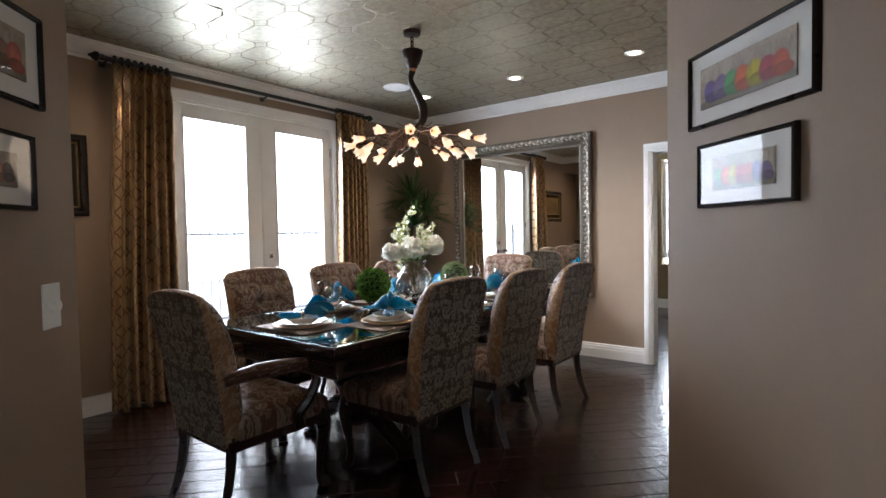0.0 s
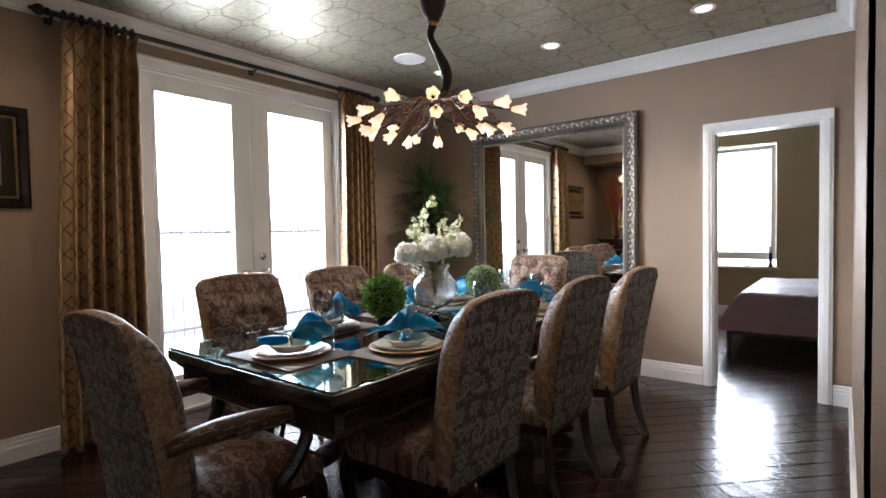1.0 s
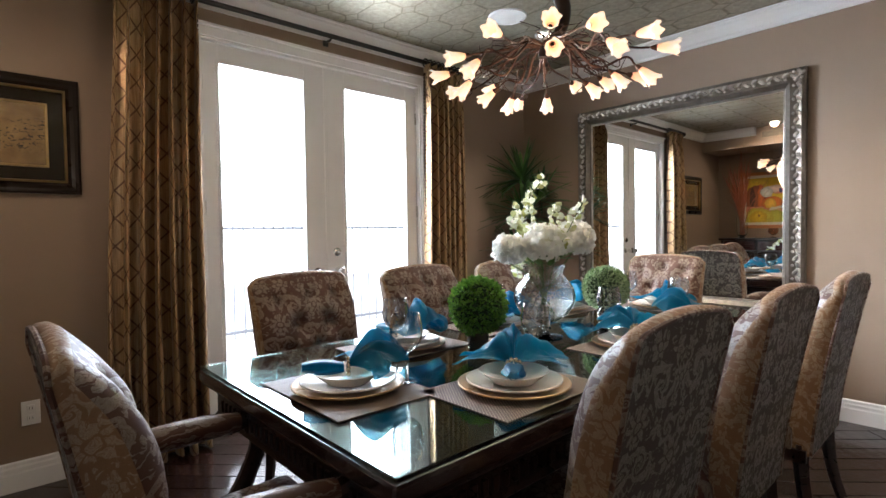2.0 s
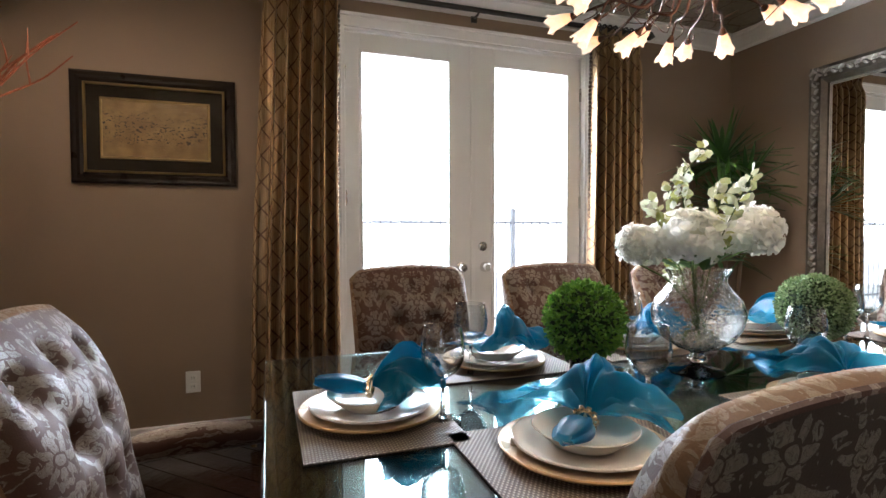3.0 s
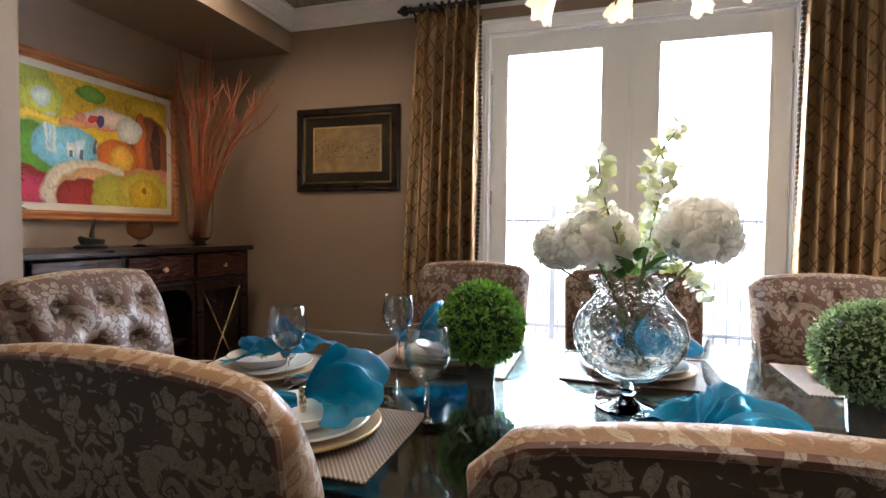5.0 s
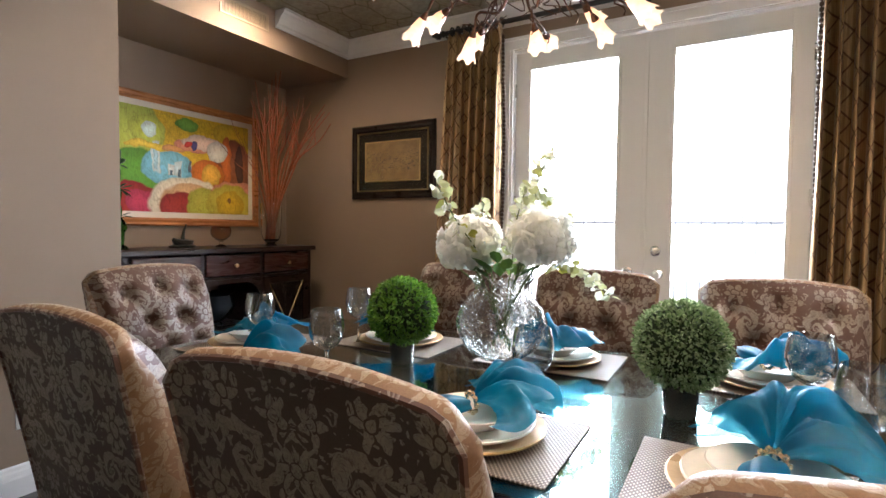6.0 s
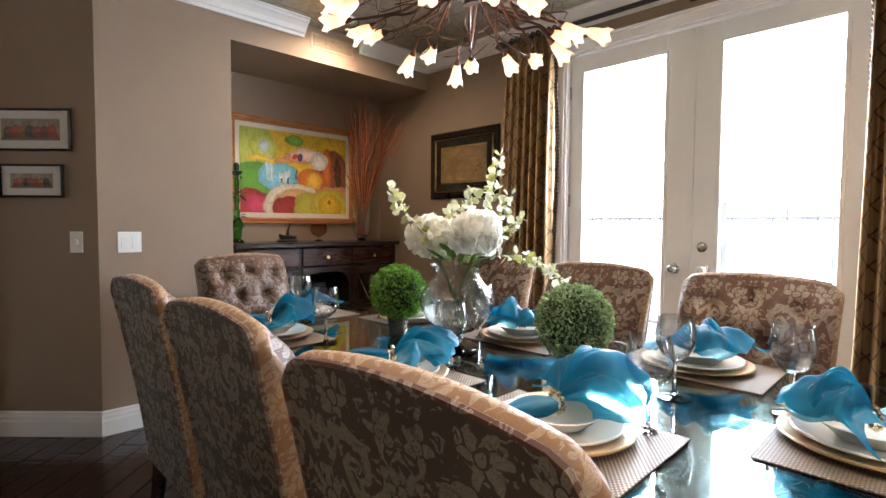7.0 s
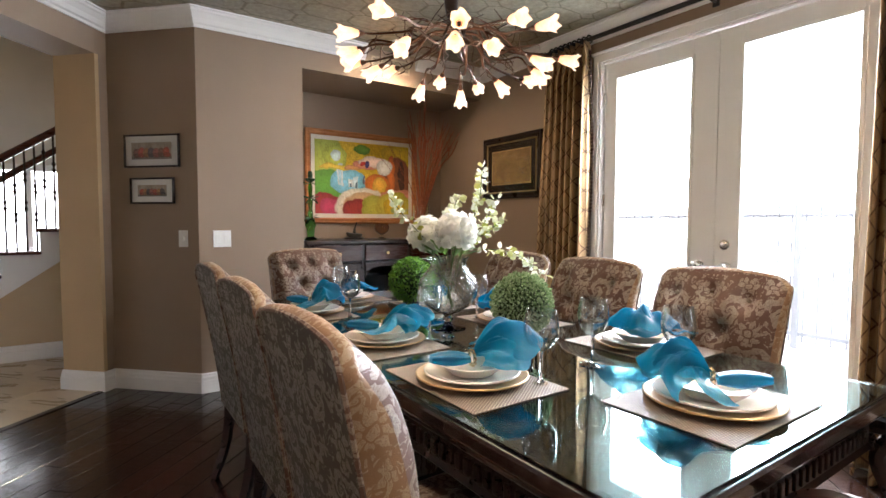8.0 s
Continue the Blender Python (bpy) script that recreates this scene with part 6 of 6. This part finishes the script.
for k in range(3):
    x0, x1 = SX0 + 0.045 + W3 * k + 0.018, SX0 + 0.045 + W3 * (k + 1) - 0.018
    dr = part("drawer", box(x0, SY1 - 0.03, 0.885, x1, SY1 - 0.004, SH - 0.045, 0.005), DRAWERWOOD, sb, "red mahogany drawer front")
    part("knob", moved(lathe([(0.006, 0), (0.006, 0.012), (0.014, 0.018), (0.013, 0.026), (0, 0.028)], 14), pose((x0 + x1) / 2, SY1 - 0.004, 0.95, -90, 0, 0)), BRASS, dr, "small brass knob", True)
    if k != 1:
        d = thing("door", "", "")
        d.parent = sb
        for b in ((x0, 0.135, x0 + 0.05, 0.855), (x1 - 0.05, 0.135, x1, 0.855), (x0 + 0.05, 0.135, x1 - 0.05, 0.19), (x0 + 0.05, 0.80, x1 - 0.05, 0.855)):
            part("door_rail", box(b[0], SY1 - 0.03, b[1], b[2], SY1 - 0.006, b[3], 0.004), DARKWOOD, d)
        part("door_pane", box(x0 + 0.05, SY1 - 0.020, 0.19, x1 - 0.05, SY1 - 0.016, 0.80), GLASS, d)
        for s in (-1, 1):
            part("muntin", tube([(x0 + 0.05 if s < 0 else x1 - 0.05, SY1 - 0.012, 0.19), (x1 - 0.05 if s < 0 else x0 + 0.05, SY1 - 0.012, 0.80)], 0.004, 5), BRASS, d)
    else:
        part("shelf", box(x0 - 0.006, SY0 + 0.015, 0.50, x1 + 0.006, SY1 - 0.04, 0.52), DARKWOOD, sb)
        low = [(x0 + (x1 - x0) * i / 14, 0.83 - 0.10 * abs(2 * i / 14 - 1) ** 6) for i in range(15)]
        bm = prism([(x, z) for x, z in low] + [(x1, 0.86), (x0, 0.86)], -0.022, 0.0)
        bm.transform(pose(0, SY1 - 0.03, 0, 90, 0, 0))
        part("arched_valance", bm, DARKWOOD, sb)
bowl = thing("dark_glass_bowl", "dark glass punch bowl inside the sideboard", "bowl", at=pose(-3.37, 0.08, 0.52))
part("body", lathe([(0, 0), (0.07, 0), (0.05, 0.02), (0.12, 0.07), (0.15, 0.14), (0.135, 0.20), (0.14, 0.215), (0.13, 0.213), (0.125, 0.20), (0.14, 0.14), (0.11, 0.075), (0, 0.035)], 30), plain("smoky_glass", (0.03, 0.04, 0.05), 0.08, 0.3), bowl, "", True)

# things on the sideboard
tw = thing("twig_arrangement", "tall reddish dried twigs in a clear glass vase", "vase", at=pose(-3.85, 0.13, SH))
part("vase", lathe([(0, 0), (0.042, 0), (0.044, 0.006), (0.030, 0.016), (0.034, 0.024), (0.060, 0.045), (0.074, 0.085), (0.077, 0.16), (0.083, 0.325), (0.079, 0.325), (0.073, 0.16), (0.070, 0.088), (0.056, 0.052), (0, 0.036)], 32), GLASS, tw, "clear tall footed glass vase", True)
TWIG = plain("reddish_twig", (0.27, 0.075, 0.03), 0.6, 0, 0.4, 30, 0.4)
rng = random.Random(5)
for i in range(30):
    # an upright bundle, some boughs leaning out along the wall, a few thin stray shoots
    kind = "upright" if i < 9 else ("bough" if i < 18 else "shoot")
    tipy = {"upright": rng.uniform(-0.20, 0.20), "bough": rng.uniform(0.18, 0.66), "shoot": rng.uniform(-0.24, 0.30)}[kind]
    tipx = {"upright": rng.uniform(-0.12, 0.14), "bough": rng.uniform(-0.12, 0.18), "shoot": rng.uniform(-0.36, 0.42)}[kind]
    hgt = {"upright": rng.uniform(1.10, 1.33), "bough": rng.uniform(0.85, 1.12), "shoot": rng.uniform(0.6, 1.1)}[kind]
    rad = {"upright": 0.0115, "bough": 0.0095, "shoot": 0.004}[kind] * rng.uniform(0.75, 1.2)
    p0 = Vector((rng.uniform(-0.03, 0.03), rng.uniform(-0.03, 0.03), 0.05))
    keys = [p0, Vector((tipx * 0.16, tipy * 0.16, 0.33))]
    for f in (0.4, 0.6, 0.8, 1.0):
        keys.append(Vector((tipx * f + rng.uniform(-0.022, 0.022), tipy * f ** 1.2 + rng.uniform(-0.022, 0.022), 0.33 + (hgt - 0.33) * f)))
    keys = [Vector((max(-0.40, k.x), max(-0.30, k.y), k.z)) for k in keys]
    pts = curve(keys, 5)
    bm = tube(pts, [rad * (1 - 0.7 * k / (len(pts) - 1)) for k in range(len(pts))], 6)
    for f in (0.45, 0.62, 0.78):
        if kind != "shoot" and rng.random() < 0.75:
            q = pts[int(f * (len(pts) - 1))]
            e = q + Vector((rng.uniform(-0.05, 0.07), rng.uniform(-0.06, 0.09), rng.uniform(0.12, 0.24)))
            e.z = min(e.z, 1.34)
            sp = curve([q, q.lerp(e, 0.5) + Vector((0, rng.uniform(-0.015, 0.015), 0)), e], 4)
            merge(bm, tube(sp, [rad * 0.5 * (1 - 0.7 * k / (len(sp) - 1)) for k in range(len(sp))], 5))
    part("twig", bm, TWIG, tw, "", True)

fig = thing("bronze_boat_ornament", "small dark bronze boat-like ornament on the sideboard", "ornament", at=pose(-3.16, 0.06, SH, 0, 0, 15))
DB = plain("dark_bronze_cast", (0.04, 0.045, 0.04), 0.35, 0.8, 0.3, 30)
bm = lathe([(0, 0), (0.10, 0.0), (0.105, 0.012), (0.08, 0.02), (0, 0.022)], 18)
bm.transform(Matrix.Diagonal((1, 0.6, 1, 1)))
part("base", bm, DB, fig, "", True)
pts = curve([(-0.09, 0, 0.04), (-0.05, 0, 0.025), (0.03, 0, 0.03), (0.08, 0, 0.055)], 6)
part("hull", tube(pts, [0.012 + 0.020 * math.sin(math.pi * i / (len(pts) - 1)) for i in range(len(pts))], 8), DB, fig, "", True)
part("mast", tube(curve([(0.0, 0, 0.04), (-0.01, 0, 0.10), (-0.035, 0.0, 0.155)], 5), [0.012, 0.013, 0.014, 0.012, 0.010, 0.009, 0.008, 0.007, 0.006, 0.005, 0.004], 7), DB, fig, "", True)
bw = thing("footed_glass_bowl", "small round amber-tinted footed glass bowl", "bowl", at=pose(-3.44, 0.08, SH))
part("bowl", lathe([(0, 0.045), (0.03, 0.048), (0.062, 0.075), (0.07, 0.11), (0.06, 0.145), (0.055, 0.145), (0.066, 0.11), (0.058, 0.078), (0.028, 0.052), (0, 0.05)], 28), glass("amber_glass", (0.75, 0.55, 0.42)), bw, "", True)
part("foot", lathe([(0, 0), (0.04, 0), (0.036, 0.006), (0.012, 0.016), (0.012, 0.036), (0.02, 0.0445), (0, 0.0445)], 24), GLASS, bw, "", True)
cn = thing("green_glass_candlestick", "tall green glass candlestick with dark leaf collars", "candlestick", at=pose(-2.73, 0.10, SH))
GREEN = glass("green_glass", (0.12, 0.55, 0.10))
part("base", lathe([(0, 0), (0.055, 0), (0.05, 0.015), (0.03, 0.03), (0.035, 0.10), (0.05, 0.13), (0.035, 0.17), (0.02, 0.19), (0, 0.19)], 20), GREEN, cn, "bright green glass body", True)
part("shaft", lathe([(0, 0.19), (0.018, 0.19), (0.024, 0.23), (0.015, 0.27), (0.022, 0.33), (0.014, 0.38), (0.02, 0.46), (0.012, 0.50), (0, 0.50)], 16), GREEN, cn, "", True)
part("cup", lathe([(0.012, 0.50), (0.04, 0.52), (0.045, 0.535), (0.02, 0.54), (0.022, 0.58), (0.014, 0.60), (0, 0.60)], 16), plain("dark_green_metal", (0.02, 0.06, 0.03), 0.4, 0.6), cn, "", True)
rows = []
for i in range(26):
    a = rng.uniform(0, 6.28)
    rows.append((Vector((0.015 * math.cos(a), 0.015 * math.sin(a), rng.choice((0.2, 0.36, 0.5)))), Vector((math.cos(a), math.sin(a), rng.uniform(-0.8, 0.4))), Vector((0, 0, 1)), rng.uniform(0.05, 0.09), 0.022))
blades("leaves", rows, foliage("dark_ivy", (0.01, 0.05, 0.02), (0.05, 0.14, 0.05)), cn, "dark green leaf collars")

# ---- potted plant in the corner ----
pl = thing("potted_plant", "tall spiky dracaena in a dark pot in the corner", "plant", at=pose(-4.0, 4.58, 0))
part("pot", lathe([(0, 0), (0.13, 0), (0.15, 0.05), (0.18, 0.30), (0.19, 0.34), (0.17, 0.34), (0.15, 0.28), (0, 0.27)], 28), plain("dark_pot", (0.05, 0.03, 0.02), 0.4), pl, "dark glazed pot", True)
DRAC = foliage("dracaena_leaf", (0.012, 0.045, 0.010), (0.09, 0.20, 0.04), 0.3, 0.15)
rng = random.Random(9)
for cx, cy, cz, nl, ln in ((-0.02, 0.0, 1.68, 75, 0.46), (0.10, -0.12, 1.36, 65, 0.42), (-0.05, -0.02, 1.02, 60, 0.40), (0.12, 0.06, 1.50, 40, 0.40)):
    part("cane", tube(curve([(cx * 0.3, cy * 0.3, 0.27), (cx * 0.6 + 0.02, cy * 0.7, cz * 0.6), (cx, cy, cz)], 6), 0.016, 7), plain("cane_bark", (0.16, 0.11, 0.07), 0.8) if "cane_bark" not in bpy.data.materials else bpy.data.materials["cane_bark"], pl)
    vs, fs = [], []
    for i in range(nl):
        a = rng.uniform(0, 6.28)
        el = rng.uniform(-0.25, 1.35)
        L = ln * rng.uniform(0.7, 1.0)
        d = Vector((math.cos(a) * math.cos(el), math.sin(a) * math.cos(el), math.sin(el)))
        s = Vector((-math.sin(a), math.cos(a), 0))
        k0 = len(vs)
        for j in range(7):
            t = j / 6
            p = Vector((cx, cy, cz)) + d * L * t + Vector((0, 0, -0.16 * L * t * t * (1.2 - el * 0.5)))
            wd = 0.024 * (1 - t) ** 0.6 * (0.5 + min(1, 4 * t) * 0.5)
            p.x = max(-0.27, p.x)
            p.y = min(0.33, p.y)
            vs += [p + s * wd, p + Vector((0, 0, -0.004)), p - s * wd]
        for j in range(6):
            b = k0 + 3 * j
            fs += [(b, b + 1, b + 4, b + 3), (b + 1, b + 2, b + 5, b + 4)]
    me = bpy.data.meshes.new("leaf_rosette")
    me.from_pydata([tuple(v) for v in vs], [], fs)
    me.materials.append(DRAC)
    ob = new("leaf_rosette", me)
    ob.parent = pl
    ob["kind"] = "stuff"
    ob["label"] = "rosette of long narrow dark green leaves"

# ---- bed in the bedroom ----
bed = thing("bed", "bed with a smooth burgundy satin cover", "bed")
BURG = plain("burgundy_satin", (0.060, 0.014, 0.020), 0.5, 0, 0.25, 5, 0.1, Sheen_Weight=0.5)


def cover(u, v):
    a, b = -1 + 2 * u, -1 + 2 * v
    x, y = -0.63 + a * 0.98, 7.35 + b * 1.12
    e = max(abs(a), abs(b))
    z = 0.63 - 0.10 * e ** 3 - (0.30 * ((e - 0.8) / 0.2) ** 1.5 if e > 0.8 else 0)
    z += 0.012 * noise.noise(Vector((x * 3, y * 3, 0))) + 0.006 * noise.noise(Vector((x * 11, y * 9, 2)))
    return Vector((x, y, z))


p = part("cover", sheet(cover, 60, 60), BURG, bed, "", True, 180)
part("mattress", box(-1.50, 6.36, 0.22, 0.24, 8.36, 0.46, 0.04), plain("dark_base_cloth", (0.03, 0.012, 0.014), 0.8), bed)
for x in (-1.5, 0.24):
    for y in (6.34, 8.36):
        part("leg", moved(lathe([(0, 0), (0.02, 0), (0.035, 0.28), (0, 0.28)], 10), pose(x, y, 0)), DARKWOOD, bed)
part("bed_rail", box(-1.53, 6.34, 0.17, 0.27, 8.38, 0.24, 0.01), DARKWOOD, bed)
cd = thing("pillar_candle", "white candle on a dark carved holder on the sill", "candle", at=pose(-1.36, BED_Y - 0.03, WZ0))
part("holder", lathe([(0, 0), (0.035, 0), (0.03, 0.03), (0.018, 0.06), (0.026, 0.12), (0.018, 0.17), (0.032, 0.19), (0, 0.19)], 16), BLACK, cd, "", True)
part("wax", lathe([(0, 0.19), (0.026, 0.19), (0.026, 0.30), (0, 0.302)], 16), plain("white_wax", (0.75, 0.72, 0.65), 0.5), cd)

# ---- floor boards, laid at 45 degrees ----
rng = random.Random(31)
D45 = math.sqrt(0.5)
PW = 0.127


@functools.lru_cache(None)
def board_mesh(ln):
    g = 0.0012
    bm = box(-ln / 2 + g, -PW / 2 + g, -0.012, ln / 2 - g, PW / 2 - g, 0.0)
    top = [e for e in bm.edges if all(v.co.z > -0.001 for v in e.verts)]
    bmesh.ops.bevel(bm, geom=top, offset=0.0022, segments=1, affect="EDGES")
    me = bpy.data.meshes.new("floor_board")
    bm.to_mesh(me)
    bm.free()
    me.materials.append(PLANK)
    return me


# rows start at the threshold of the hall and run parallel to it, cut at the outer walls
for k in range(64):
    w = -1.513 + k * PW
    bx, by = -w * D45 - 1.0, w * D45 + 2.5
    first = max((XW - 0.02 - bx) / D45, (AY - 0.02 - by) / D45)
    last = min((0.9 - bx) / D45, (BED_Y - 0.02 - by) / D45)
    s = first - rng.uniform(0.0, 0.5)
    while s < last:
        ln = rng.choice((0.6, 0.9, 1.2, 1.2, 1.5))
        a, b = max(s, first), min(s + ln, last)
        s += ln
        cut = round((b - a) * 50) / 50
        if cut < 0.06:
            continue
        m = a + cut / 2
        x, y = bx + m * D45, by + m * D45
        if x > XE + 0.5 and 1.6 < y < YN - 0.3:
            continue
        ob = new("floor_board", board_mesh(cut))
        ob.parent = FLOOR
        ob.location = (x, y, rng.uniform(-0.0004, 0.0004))
        ob.rotation_euler = (0, 0, radians(45 + (180 if rng.random() < 0.5 else 0)))

# ---- travertine tiles of the hall ----
n = Nodes("travertine")
info = n.t.nodes.new("ShaderNodeObjectInfo")
v = n.coords()
veins = n.noise(n.coords(scale=(1, 0.3, 1)), 9, 5, 0.6, 0.8)
n.set(Base_Color=n.ramp(n.mix(0.35, veins, info.outputs["Random"]), [(0.25, (0.42, 0.32, 0.20)), (0.75, (0.66, 0.55, 0.40))]), Roughness=n.ramp(veins, [(0.3, 0.22), (0.7, 0.4)]))
n.bump(veins, 0.1, 0.001)
bm = box(-0.224, -0.224, -0.008, 0.224, 0.224, 0.0, 0.0015, seg=1)
tm = bpy.data.meshes.new("tile")
bm.to_mesh(tm)
bm.free()
tm.materials.append(n.m)
for i in range(-8, 10):
    for j in range(-8, 8):
        x, y = 0.45 * (i - j) * D45 + 0.4, 0.45 * (i + j) * D45 - 0.6
        if -2.9 < x < 3.3 and -3.0 < y < 2.4 and (x - y) > -0.95:
            if x < -1.25 and y > -0.6:
                continue
            ob = new("tile", tm)
            ob.parent = HALL
            ob.location = (x, y, 0.0)
            ob.rotation_euler = (0, 0, radians(45))
bm = prism([(-1.245, 0.025), (-1.215, -0.005), (0.045, 1.255), (0.015, 1.285)], -0.01, 0.005)
tagged(part("threshold_strip", bm, DARKWOOD), "dark wooden threshold strip between boards and tiles", "threshold", kind="structure")
